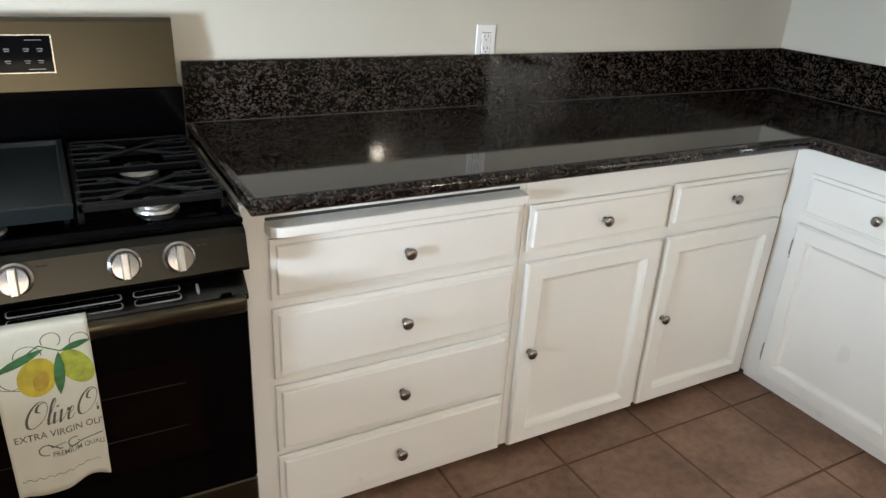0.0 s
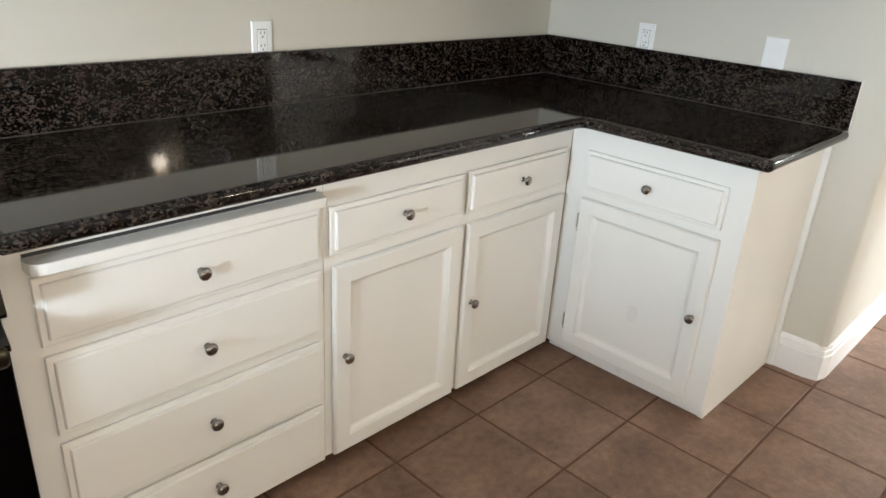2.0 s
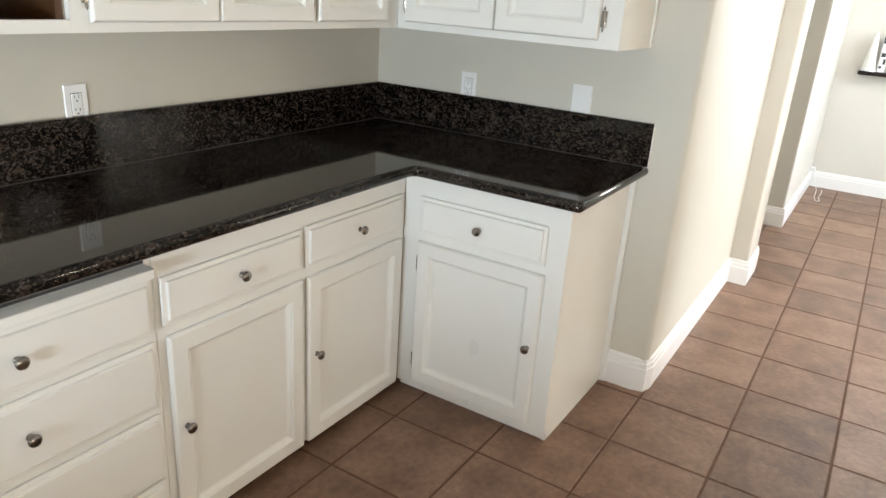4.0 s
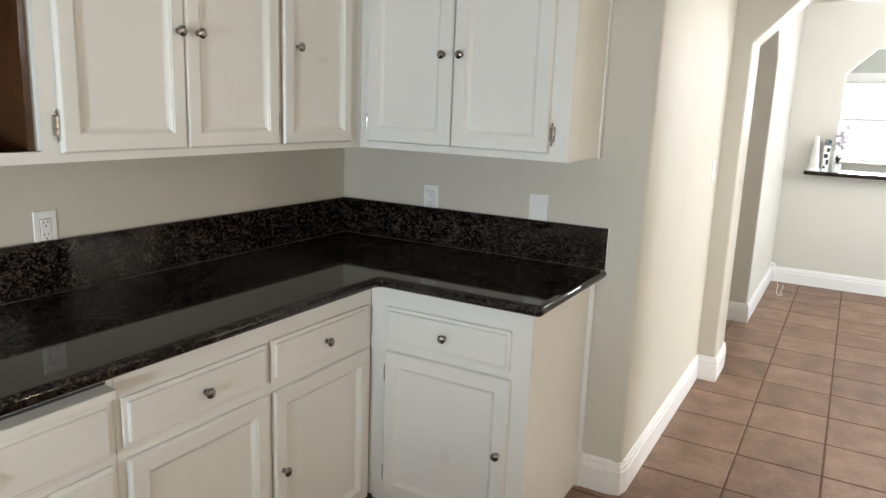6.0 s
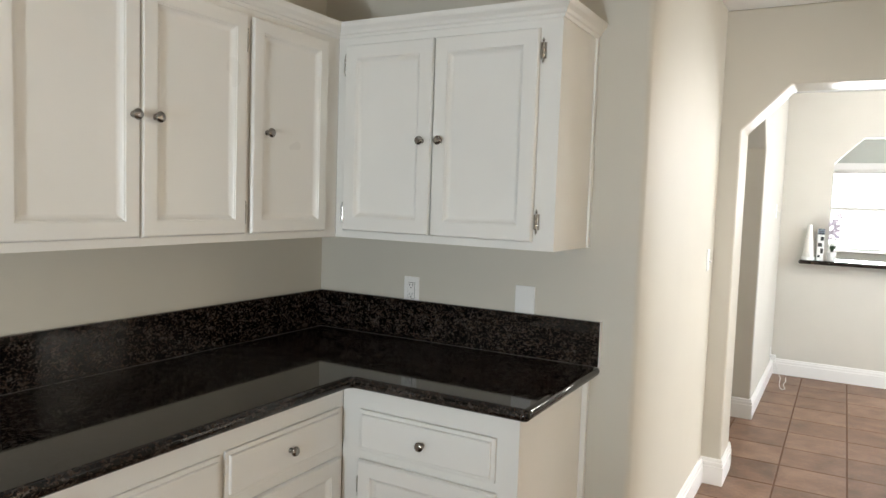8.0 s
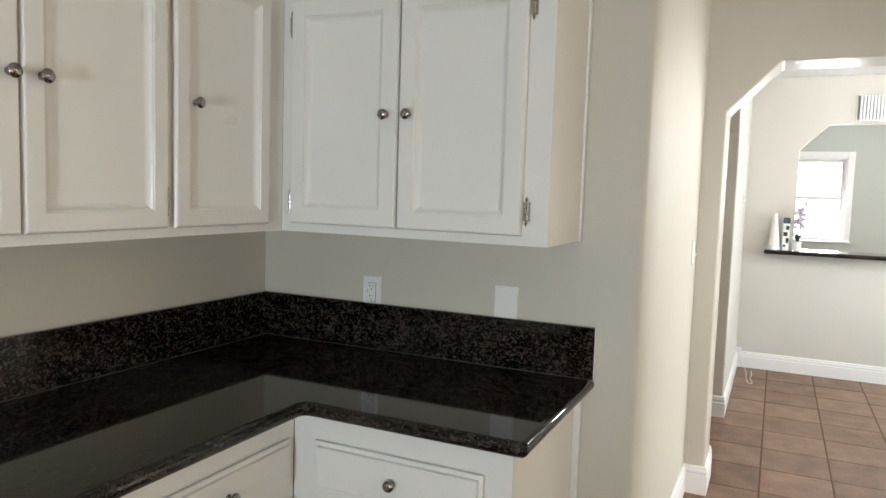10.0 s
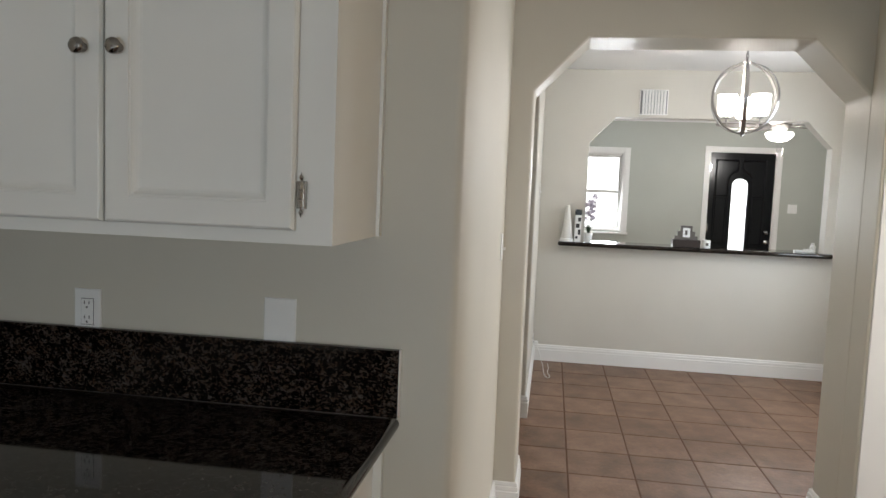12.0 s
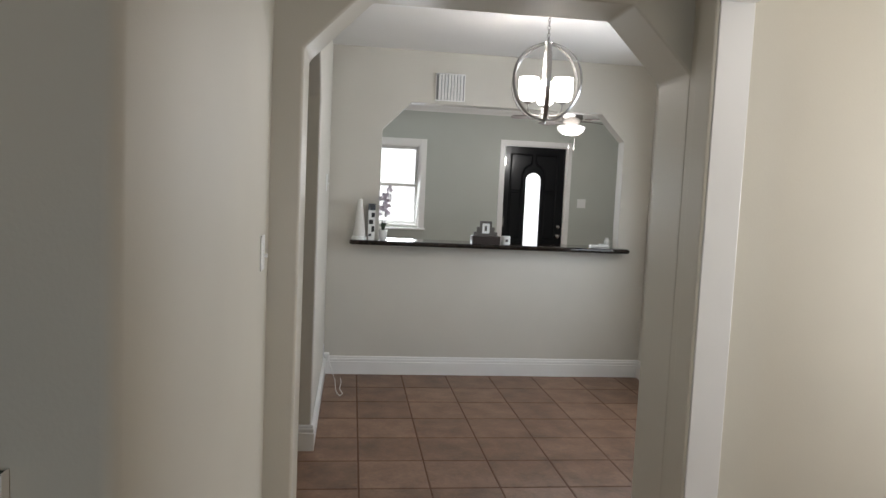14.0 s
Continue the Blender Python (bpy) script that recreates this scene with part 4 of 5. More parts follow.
def towel_at(u, v, off=0.0):
    """u 0..1 across, v 0..1 down the front."""
    x = TX0 + (TX1 - TX0) * u + 0.006 * (1 - v) * math.sin(u * 3)
    wave = 0.004 * math.sin(u * 7 + 1.0) * v + 0.003 * math.sin(u * 15 + 2.0) * v * v
    y = -0.7395 - 0.004 * v + wave - off
    z = TTOP - (TTOP - TBOT) * v + (0.024 * u ** 0.7 - 0.018 + 0.007 * math.sin(u * 9.0 + 1.2)) * v ** 6
    return (x, y, z)


def towel():
    c = thing("dish_towel", (-2.84, -0.735, TBOT), "cream dish towel with printed olives hanging on the oven handle", "towel")
    bm = bmesh.new()
    nu, nv = 22, 26
    rows = []
    for j in range(nv + 1):
        rows.append([towel_at(i / nu, j / nv) for i in range(nu + 1)])
    over = []
    for k in range(1, 7):
        a = math.pi * k / 6
        over.append([(towel_at(i / nu, 0)[0], -0.724 - 0.0155 * math.cos(a), TTOP + 0.0 + 0.008 * math.sin(a)) for i in range(nu + 1)])
    back = [[(towel_at(i / nu, 0)[0], -0.7075, TTOP - 0.32 * k / 5) for i in range(nu + 1)] for k in range(1, 6)]
    rows = back[::-1] + over[::-1] + rows
    vs = [[bm.verts.new(p) for p in r] for r in rows]
    for a, b in zip(vs, vs[1:]):
        for i in range(nu):
            bm.faces.new((a[i], a[i + 1], b[i + 1], b[i]))
    cloth = part("cloth", bm, CLOTH, c, smooth=True)
    mod = cloth.modifiers.new("thick", "SOLIDIFY")
    mod.thickness, mod.offset = 0.0016, 0

    def flat(nm, polys, material, off):
        bm = bmesh.new()
        for poly in polys:
            f = bm.faces.new([bm.verts.new(towel_at(u, v, off)) for u, v in poly])
        bmesh.ops.triangulate(bm, faces=bm.faces)
        return part(nm, bm, material, c, fix=False)

    def ell(cu, cv, ru, rv, tilt, n=20):
        return [(cu + (ru * math.cos(a) * math.cos(tilt) - rv * math.sin(a) * math.sin(tilt)), cv + 0.43 * (ru * math.cos(a) * math.sin(tilt) + rv * math.sin(a) * math.cos(tilt))) for a in (2 * math.pi * i / n for i in range(n))]

    def leaf(u0, v0, u1, v1, w, n=8):
        top, bot = [], []
        du, dv = u1 - u0, v1 - v0
        ln = math.hypot(du, dv / 0.43)
        pu, pv = -dv / 0.43 / ln, du / ln * 0.43
        for i in range(n + 1):
            t = i / n
            s = w * math.sin(math.pi * t) ** 0.8
            top.append((u0 + du * t + pu * s, v0 + dv * t + pv * s))
            bot.append((u0 + du * t - pu * s, v0 + dv * t - pv * s))
        return top + bot[::-1][1:-1]
    yellow = mat("olive_print_yellow", (0.36, 0.28, 0.02), 0.85, mottle=0.25, mscale=40)
    green = mat("olive_print_green", (0.26, 0.28, 0.03), 0.85, mottle=0.3, mscale=60)
    leafc = mat("leaf_print_green", (0.035, 0.11, 0.035), 0.85, mottle=0.3, mscale=60)
    shadec = mat("olive_print_ochre", (0.30, 0.20, 0.02), 0.85, mottle=0.2, mscale=60)
    ink = mat("grey_green_ink", (0.075, 0.08, 0.055), 0.85)
    flat("olive_print", [ell(0.40, 0.275, 0.195, 0.27, 0.2)], yellow, 0.0016)
    flat("olive_print", [ell(0.81, 0.25, 0.165, 0.27, -0.45)], green, 0.0016)
    flat("olive_shade", [ell(0.43, 0.30, 0.08, 0.14, 0.2)], shadec, 0.0019)
    for blade in (leaf(0.01, 0.22, 0.50, 0.11, 0.055), leaf(0.66, 0.14, 0.99, 0.10, 0.045), leaf(0.64, 0.14, 0.60, 0.40, 0.06)):
        flat("leaf_print", [blade], leafc, 0.0022)

    def line(pts, w):
        polys = []
        for (a, b), (p, q) in zip(pts, pts[1:]):
            d = math.hypot(p - a, (q - b) / 0.43) or 1
            nu_, nv_ = -(q - b) / 0.43 / d * w, (p - a) / d * w * 0.43
            polys.append([(a + nu_, b + nv_), (p + nu_, q + nv_), (p - nu_, q - nv_), (a - nu_, b - nv_)])
        return polys

    def curl(cu, cv, r, a0, a1, n=14, shrink=0.0):
        return [(cu + r * (1 - shrink * i / n) * math.cos(a), cv + 0.43 * r * (1 - shrink * i / n) * math.sin(a)) for i, a in ((i, a0 + (a1 - a0) * i / n) for i in range(n + 1))]
    flat("stem_print", line([(0.30, 0.14), (0.45, 0.09), (0.66, 0.14), (0.98, 0.11)], 0.008), leafc, 0.0013)
    for k in ((0.58, 0.07, 0.10, 2.6, 7.2), (0.34, 0.14, 0.13, 3.0, 6.4), (0.88, 0.10, 0.11, 2.8, 6.6), (0.14, 0.27, 0.13, 1.0, 3.9), (0.24, 0.25, 0.20, 1.2, 3.6)):
        flat("curl_print", line(curl(*k), 0.005), ink, 0.0013)

    def text(nm, body, u0, v, height, width, slant=0.0, rise=0.0, scalex=1.0):
        cu = bpy.data.curves.new(nm, "FONT")
        cu.body, cu.size, cu.shear, cu.offset = body, 1.0, slant, 0.004
        ob = bpy.data.objects.new(nm, cu)
        scene.collection.objects.link(ob)
        bpy.context.view_layer.update()
        me = bpy.data.meshes.new_from_object(ob.evaluated_get(bpy.context.evaluated_depsgraph_get()))
        bpy.data.objects.remove(ob)
        bm = bmesh.new()
        bm.from_mesh(me)
        bpy.data.meshes.remove(me)
        xs = [q.co.x for q in bm.verts]
        k = width / (max(xs) - min(xs))
        bmesh.ops.bisect_plane(bm, geom=bm.verts[:] + bm.edges[:] + bm.faces[:], plane_co=(min(xs) + (0.99 - u0) / k, 0, 0), plane_no=(1, 0, 0), clear_outer=True)
        for q in bm.verts:
            uu = u0 + (q.co.x - min(xs)) * k
            vv = v - q.co.y * height - rise * (uu - u0)
            q.co = towel_at(uu, vv, 0.0013)
        return part(nm, bm, ink, c, fix=False)
    def pen(strokes, u0, v0, ku, kv, slant=0.32, rise=0.045):
        """Script letters as brush strokes: thick on the way down, thin on the way up."""
        bm = bmesh.new()
        for pts in strokes:
            fine = []
            for i in range(len(pts) - 1):
                p0, p1, p2, p3 = (Vector(pts[min(max(i + d, 0), len(pts) - 1)]) for d in (-1, 0, 1, 2))
                for k in range(6):
                    t = k / 6
                    fine.append(0.5 * (2 * p1 + (p2 - p0) * t + (2 * p0 - 5 * p1 + 4 * p2 - p3) * t * t + (3 * p1 - p0 - 3 * p2 + p3) * t ** 3))
            fine.append(Vector(pts[-1]))
            row = []
            for i, p in enumerate(fine):
                d = (fine[min(i + 1, len(fine) - 1)] - fine[max(i - 1, 0)]).normalized()
                w = 0.018 + 0.050 * max(-d.y, 0) ** 1.5
                side = Vector((-d.y, d.x)) * w
                two = []
                for q in (p + side, p - side):
                    u = u0 + (q.x + slant * q.y) * ku
                    two.append(bm.verts.new(towel_at(min(u, 0.99), v0 - q.y * kv - rise * (u - u0), 0.0013)) if u < 0.985 else None)
                row.append(two)
            for a, b in zip(row, row[1:]):
                if None not in a + b:
                    bm.faces.new((a[0], a[1], b[1], b[0]))
        return part("lettering", bm, ink, c, fix=False)
    letter_o = [(0.75, 1.25), (0.45, 1.32), (0.12, 1.0), (0.0, 0.5), (0.15, 0.08), (0.5, 0.02), (0.85, 0.35), (0.95, 0.85), (0.78, 1.22), (0.45, 1.15), (0.40, 0.85), (0.62, 0.75)]
    letter_l = [(1.02, 0.25), (1.22, 0.75), (1.30, 1.25), (1.20, 1.30), (1.12, 0.9), (1.12, 0.2), (1.20, 0.0), (1.34, 0.15)]
    letter_i = [(1.38, 0.6), (1.40, 0.15), (1.46, 0.0), (1.60, 0.18)]
    letter_v = [(1.62, 0.55), (1.70, 0.62), (1.74, 0.1), (1.80, 0.0), (1.98, 0.35), (2.02, 0.62), (2.10, 0.5)]
    letter_e = [(2.12, 0.28), (2.32, 0.4), (2.34, 0.6), (2.22, 0.62), (2.13, 0.35), (2.18, 0.03), (2.34, 0.02), (2.50, 0.25)]
    dot = [(1.46, 0.92), (1.47, 0.84)]
    word = [letter_o, letter_l, letter_i, dot, letter_v, letter_e]
    word += [[(x + 2.62, y) for x, y in letter_o], [(x + 2.45, y) for x, y in letter_i], [(x + 2.62, y) for x, y in letter_l]]
    pen(word, 0.19, 0.585, 0.205, 0.115)
    text("lettering", "EXTRA VIRGIN OLIVE", 0.07, 0.66, 0.058, 1.02, 0, 0.02)
    text("lettering", "PREMIUM QUALITY", 0.42, 0.785, 0.045, 0.66, 0, 0.02)
    flat("curl_print", line(curl(0.36, 0.735, 0.075, 1.2, 6.0), 0.007) + line([(0.38, 0.70), (0.50, 0.735), (0.62, 0.745), (0.76, 0.725), (0.98, 0.70)], 0.008), ink, 0.0013)
    flat("curl_print", line(curl(0.66, 0.715, 0.065, 0.4, 5.4), 0.007) + line([(0.42, 0.725), (0.55, 0.705), (0.72, 0.72)], 0.006), ink, 0.0014)
    flat("curl_print", line([(0.06 + 0.86 * t / 40, 0.905 - 0.02 * t / 40 + 0.007 * math.sin(t * 1.3)) for t in range(41)], 0.004), ink, 0.0013)


towel()

# ---- kitchen ceiling lamp ----
c = thing("ceiling_lamp", (-0.005, -4.24, 2.47), "round glass ceiling lamp, lit", "lamp")
bm = bmesh.new()
lathe(bm, (-0.005, -4.24, 2.608), (0, 0, -1), ((0, 0), (0.13, 0), (0.135, 0.01), (0.12, 0.03), (0, 0.031)), 28)
part("base", bm, NICKEL, c, smooth=False)
bm = bmesh.new()
lathe(bm, (-0.005, -4.24, 2.576), (0, 0, -1), ((0, 0), (0.05, 0.0), (0.06, 0.02), (0.062, 0.04), (0.045, 0.065), (0.0, 0.08)), 28)
lamp("ceiling_lamp_glow", "POINT", pose(-0.005, -4.24, 2.42), 16, (1.0, 0.86, 0.68), radius=0.06)
part("shade", bm, glow("warm_lamp_glass", (1.0, 0.78, 0.50), 20.0), c, smooth=True)


# ---- dining room ----
def chandelier():
    cx, cy = 3.16, -2.835
    c = thing("chandelier", (cx, cy, 1.93), "round metal cage chandelier with lit frosted shades", "chandelier")
    metal = mat("aged_silver_metal", (0.34, 0.33, 0.32), 0.30, 1.0, bump=0.1, bscale=80)
    bm = bmesh.new()
    lathe(bm, (cx, cy, 2.609), (0, 0, -1), ((0, 0), (0.062, 0), (0.064, 0.008), (0.05, 0.022), (0.012, 0.034), (0.0, 0.036)), 24)
    part("canopy", bm, metal, c, smooth=False)
    z = 2.575
    bm = bmesh.new()
    k = 0
    while z > 2.42:
        axis = (1, 0) if k % 2 else (0, 1)
        tube(bm, [(cx + axis[0] * 0.008 * math.cos(a), cy + axis[1] * 0.008 * math.cos(a), z - 0.012 + 0.016 * math.sin(a)) for a in (2 * math.pi * i / 10 for i in range(10))], 0.0022, 5, True)
        z -= 0.022
        k += 1
    part("chain", bm, metal, c)
    r, zc = 0.221, 2.163
    bm = bmesh.new()
    tube(bm, [(cx + 0.017 * math.cos(a), cy, 2.405 + 0.019 * math.sin(a)) for a in (2 * math.pi * i / 16 for i in range(16))], 0.003, 6, True)
    lathe(bm, (cx, cy, 2.392), (0, 0, -1), ((0, 0), (0.03, 0.0), (0.045, 0.006), (0.03, 0.012), (0.012, 0.02), (0.0, 0.021)), 20)
    part("hook", bm, metal, c)
    for k in range(3):
        a0 = math.pi * k / 3 - 0.20
        bm = bmesh.new()
        w, t, n = 0.0125, 0.002, 48
        side, out = Vector((-math.sin(a0), math.cos(a0), 0)), Vector((math.cos(a0), math.sin(a0), 0))
        loops = []
        for i in range(n):
            a = 2 * math.pi * i / n
            d = out * math.cos(a) + Vector((0, 0, math.sin(a)))
            p = Vector((cx, cy, zc))
            loops.append([p + Vector((d.x * 1.0, d.y * 1.0, d.z)) * (r + t * e) + side * (w * f) for e, f in ((-1, -1), (1, -1), (1, 1), (-1, 1))])
        loops.append(loops[0])
        rings(bm, loops, False, False)
        bmesh.ops.remove_doubles(bm, verts=bm.verts, dist=1e-6)
        part("hoop", bm, metal, c, "flat metal hoop of the cage")
    bm = bmesh.new()
    lathe(bm, (cx, cy, 2.375), (0, 0, -1), ((0, 0), (0.006, 0), (0.006, 0.40), (0.022, 0.41), (0.045, 0.425), (0.040, 0.432), (0.012, 0.44), (0.008, 0.452), (0.0, 0.455)), 16)
    part("stem", bm, metal, c)
    for k in range(3):
        a = 2 * math.pi / 3 * k - 0.26
        ex, ey = math.cos(a), math.sin(a)
        bm = bmesh.new()
        tube(bm, [(cx + ex * q, cy + ey * q, zz) for q, zz in ((0.008, 1.985), (0.035, 1.965), (0.085, 1.968), (0.110, 1.992), (0.114, 2.03))], 0.0045, 8)
        lathe(bm, (cx + ex * 0.114, cy + ey * 0.114, 2.03), (0, 0, 1), ((0, 0), (0.012, 0), (0.026, 0.008), (0.026, 0.012), (0, 0.013)), 14)
        arm = part("arm", bm, metal, c, "curved metal arm")
        bm = bmesh.new()
        lathe(bm, (cx + ex * 0.114, cy + ey * 0.114, 2.044), (0, 0, 1), ((0, 0), (0.030, 0), (0.048, 0.012), (0.056, 0.05), (0.057, 0.135), (0.052, 0.136), (0.043, 0.05), (0.03, 0.016), (0, 0.01)), 22)
        part("shade", bm, FROST, arm, "lit frosted glass shade", smooth=True)
    lamp("chandelier_glow", "POINT", pose(cx, cy, 2.2), 50, (1.0, 0.965, 0.92), radius=0.09)


def vent():
    c = thing("wall_vent", (4.75, -2.48, 2.33), "white louvred wall vent", "vent")
    y0, y1, z0, z1 = -2.60, -2.36, 2.225, 2.440
    boxpart("frame", (4.743, 4.7492, y0, y1, z0, z1), TRIM, c, r=0.002)
    boxpart("duct", (4.7405, 4.7428, y0 + 0.008, y1 - 0.008, z0 + 0.008, z1 - 0.008), mat("grey_vent_duct", (0.30, 0.30, 0.31), 0.8), c)
    n = 8
    for k in range(n):
        y = y0 + 0.02 + (y1 - y0 - 0.04) * (k + 0.5) / n
        bm = bmesh.new()
        vs = box(bm, 4.714, 4.735, y - 0.0100, y + 0.0085, z0 + 0.006, z1 - 0.006, 0.002)
        part("louvre", bm, TRIM, c)
    for z in (z0 + 0.003, z1 - 0.003):
        boxpart("edge", (4.712, 4.7375, y0 + 0.006, y1 - 0.006, z - 0.0025, z + 0.0025), TRIM, c)


def ledge():
    c = thing("ledge", (4.78, -2.9, 1.0605), "dark polished granite ledge across the pass-through", "shelf")
    bm = bmesh.new()
    pts = [(4.615, -4.00), (4.63, -4.015), (4.748, -4.015), (4.748, -3.952), (5.00, -3.952), (5.00, -1.958), (4.748, -1.958), (4.748, -1.725), (4.63, -1.725), (4.615, -1.74)]
    loops = []
    for k in range(7):
        f = -math.pi / 2 + math.pi * k / 6
        d, z = 0.018 - 0.018 * math.cos(f), 1.0795 + 0.0185 * math.sin(f)
        loops.append([(p.x, p.y, z) for p in offset_loop(pts, d)])
    rings(bm, loops)
    part("slab", bm, GRANITE, c)


LZ = 1.0985
chandelier(), vent(), ledge()


def ledge_items():
    x = 4.69
    c = thing("paper_cone", (x, -1.80, LZ), "tall white cone ornament on a round base", "ornament")
    bm = bmesh.new()
    lathe(bm, (x, -1.80, LZ), (0, 0, 1), ((0, 0), (0.060, 0), (0.061, 0.006), (0.058, 0.026), (0.053, 0.028), (0, 0.0285)), 24)
    part("base", bm, PLASTIC, c)
    bm = bmesh.new()
    lathe(bm, (x, -1.80, LZ + 0.029), (0, 0, 1), ((0, 0), (0.051, 0), (0.017, 0.285), (0.013, 0.29), (0, 0.291)), 24)
    part("cone", bm, mat("ivory_ceramic", (0.72, 0.70, 0.66), 0.35), c, smooth=False)
    c = thing("printed_box", (x, -1.893, LZ), "narrow upright box with a black and white print", "box")
    boxpart("carton", (x - 0.03, x + 0.03, -1.920, -1.866, LZ, LZ + 0.285), PLASTIC, c, r=0.001)
    boxpart("top_band", (x - 0.0308, x + 0.0308, -1.9208, -1.8652, LZ + 0.235, LZ + 0.2855), BLACKDOOR, c)
    for k, (a, b, z0, z1) in enumerate(((-1.916, -1.890, 0.18, 0.215), (-1.905, -1.872, 0.125, 0.16), (-1.915, -1.893, 0.065, 0.11), (-1.893, -1.872, 0.03, 0.05))):
        boxpart("print", (x - 0.0312, x - 0.0302, a, b, LZ + z0, LZ + z1), SLOT, c)
    # orchid
    ox, oy = x, -1.985
    c = thing("potted_orchid", (ox, oy, LZ), "small orchid with pale flowers in a white pot", "plant")
    bm = bmesh.new()
    lathe(bm, (ox, oy, LZ), (0, 0, 1), ((0, 0), (0.028, 0), (0.031, 0.01), (0.036, 0.075), (0.038, 0.08), (0.034, 0.081), (0.032, 0.07), (0, 0.069)), 22)
    part("pot", bm, PLASTIC, c, smooth=False)
    stemm, petal = mat("dark_leaf", (0.03, 0.055, 0.03), 0.4), mat("pale_petal", (0.55, 0.50, 0.58), 0.6, mottle=0.35, mscale=80)
    rng = random.Random(4)
    bm = bmesh.new()
    for k in range(5):
        a = k * 1.3 + 0.4
        L = 0.09 + 0.03 * rng.random()
        cols = []
        for i in range(7):
            t = i / 6
            p = Vector((ox + math.cos(a) * 0.05 * t, oy + math.sin(a) * 0.045 * t, LZ + 0.072 + L * t * (1.25 - 0.6 * t * t)))
            s = Vector((-math.sin(a), math.cos(a), 0)) * 0.013 * math.sin(math.pi * min(t + 0.12, 1))
            cols.append((p - s, p + Vector((0, 0, -0.003)), p + s))
        vs = [[bm.verts.new(q) for q in r] for r in cols]
        for r0, r1 in zip(vs, vs[1:]):
            bm.faces.new((r0[0], r0[1], r1[1], r1[0])), bm.faces.new((r0[1], r0[2], r1[2], r1[1]))
    part("leaves", bm, stemm, c, fix=False)
    spots = []
    bm = bmesh.new()
    for sgn, top in ((1, 0.40), (-1, 0.35), (0.3, 0.31)):
        pts = [(ox, oy + sgn * 0.004, LZ + 0.07), (ox + 0.004, oy + sgn * 0.012, LZ + 0.18), (ox, oy + sgn * 0.010 - 0.01, LZ + top - 0.08), (ox - 0.006, oy - 0.02 - sgn * 0.01, LZ + top)]
        tube(bm, pts, 0.002, 6)
        spots += [Vector(pts[2]), Vector(pts[3]), (Vector(pts[2]) + Vector(pts[3])) / 2, (Vector(pts[1]) + Vector(pts[2])) / 2]
    part("stems", bm, stemm, c)
    for p in spots:
        for q in range(3):
            bm = bmesh.new()
            o = p + Vector((rng.uniform(-0.02, 0.02), rng.uniform(-0.03, 0.03), rng.uniform(-0.015, 0.02)))
            f = Vector((-1, rng.uniform(-0.5, 0.5), rng.uniform(-0.3, 0.3))).normalized()
            s = f.cross(Vector((0, 0, 1))).normalized()
            t = s.cross(f)
            for i in range(5):
                a = 2 * math.pi * i / 5 + rng.random()
                d, e = s * math.cos(a) + t * math.sin(a), -s * math.sin(a) + t * math.cos(a)
                w_ = rng.uniform(0.008, 0.010)
                v = [bm.verts.new(z) for z in (o, o + d * 0.010 + e * w_ + f * 0.002, o + d * 0.022 + f * 0.004, o + d * 0.010 - e * w_ + f * 0.002)]
                bm.faces.new(v)
            part("flower", bm, petal, c, fix=False)
    # stepped clock box
    bx, by = 4.70, -2.815
    c = thing("stepped_frame", (bx, by, LZ), "grey stepped plaque with a small white letter panel", "ornament")
    greyp = mat("taupe_grey_wood", (0.085, 0.075, 0.066), 0.6, mottle=0.2, mscale=60)
    boxpart("plinth", (bx - 0.05, bx + 0.05, by - 0.115, by + 0.115, LZ, LZ + 0.065), mat("dark_brown_box", (0.022, 0.014, 0.012), 0.35), c, "dark brown box plinth", r=0.003)
    bm = bmesh.new()
    prof = [(-0.095, 0), (-0.095, 0.03), (-0.072, 0.03), (-0.072, 0.07), (-0.048, 0.07), (-0.048, 0.118), (0.048, 0.118), (0.048, 0.07), (0.072, 0.07), (0.072, 0.03), (0.095, 0.03), (0.095, 0)]
    polygon_prism(bm, [(by + a, LZ + 0.0655 + b) for a, b in prof], bx - 0.012, bx + 0.012, put_x)
    part("plaque", bm, greyp, c)
    boxpart("card", (bx - 0.0135, bx - 0.0122, by - 0.03, by + 0.03, LZ + 0.085, LZ + 0.165), PLASTIC, c)
    boxpart("card_mark", (bx - 0.0142, bx - 0.0136, by - 0.008, by + 0.012, LZ + 0.105, LZ + 0.145), greyp, c)
    c = thing("small_cup", (4.70, -2.985, LZ), "small white patterned cup", "cup")
    bm = bmesh.new()
    lathe(bm, (4.70, -2.985, LZ), (0, 0, 1), ((0, 0), (0.034, 0), (0.036, 0.004), (0.037, 0.068), (0.033, 0.069), (0.032, 0.008), (0, 0.007)), 24)
    part("body", bm, PLASTIC, c, smooth=False)
    boxpart("dark_band", (4.6618, 4.6635, -2.997, -2.975, LZ + 0.022, LZ + 0.045), greyp, c)
    c = thing("spray_bottle", (4.93, -3.925, LZ), "short white plastic bottle", "bottle")
    bm = bmesh.new()
    lathe(bm, (4.93, -3.925, LZ), (0, 0, 1), ((0, 0), (0.022, 0), (0.024, 0.004), (0.024, 0.045), (0.014, 0.06), (0.014, 0.075), (0, 0.076)), 18)
    part("body", bm, PLASTIC, c, smooth=False)
    c = thing("remote_control", (4.82, -3.82, LZ), "flat white remote lying on the ledge", "remote")
    boxpart("body", (4.80, 4.85, -3.90, -3.74, LZ, LZ + 0.016), PLASTIC, c, r=0.004, seg=2)
    boxpart("cover", (4.805, 4.845, -3.88, -3.82, LZ + 0.0162, LZ + 0.026), PLASTIC, c, r=0.003)


ledge_items()

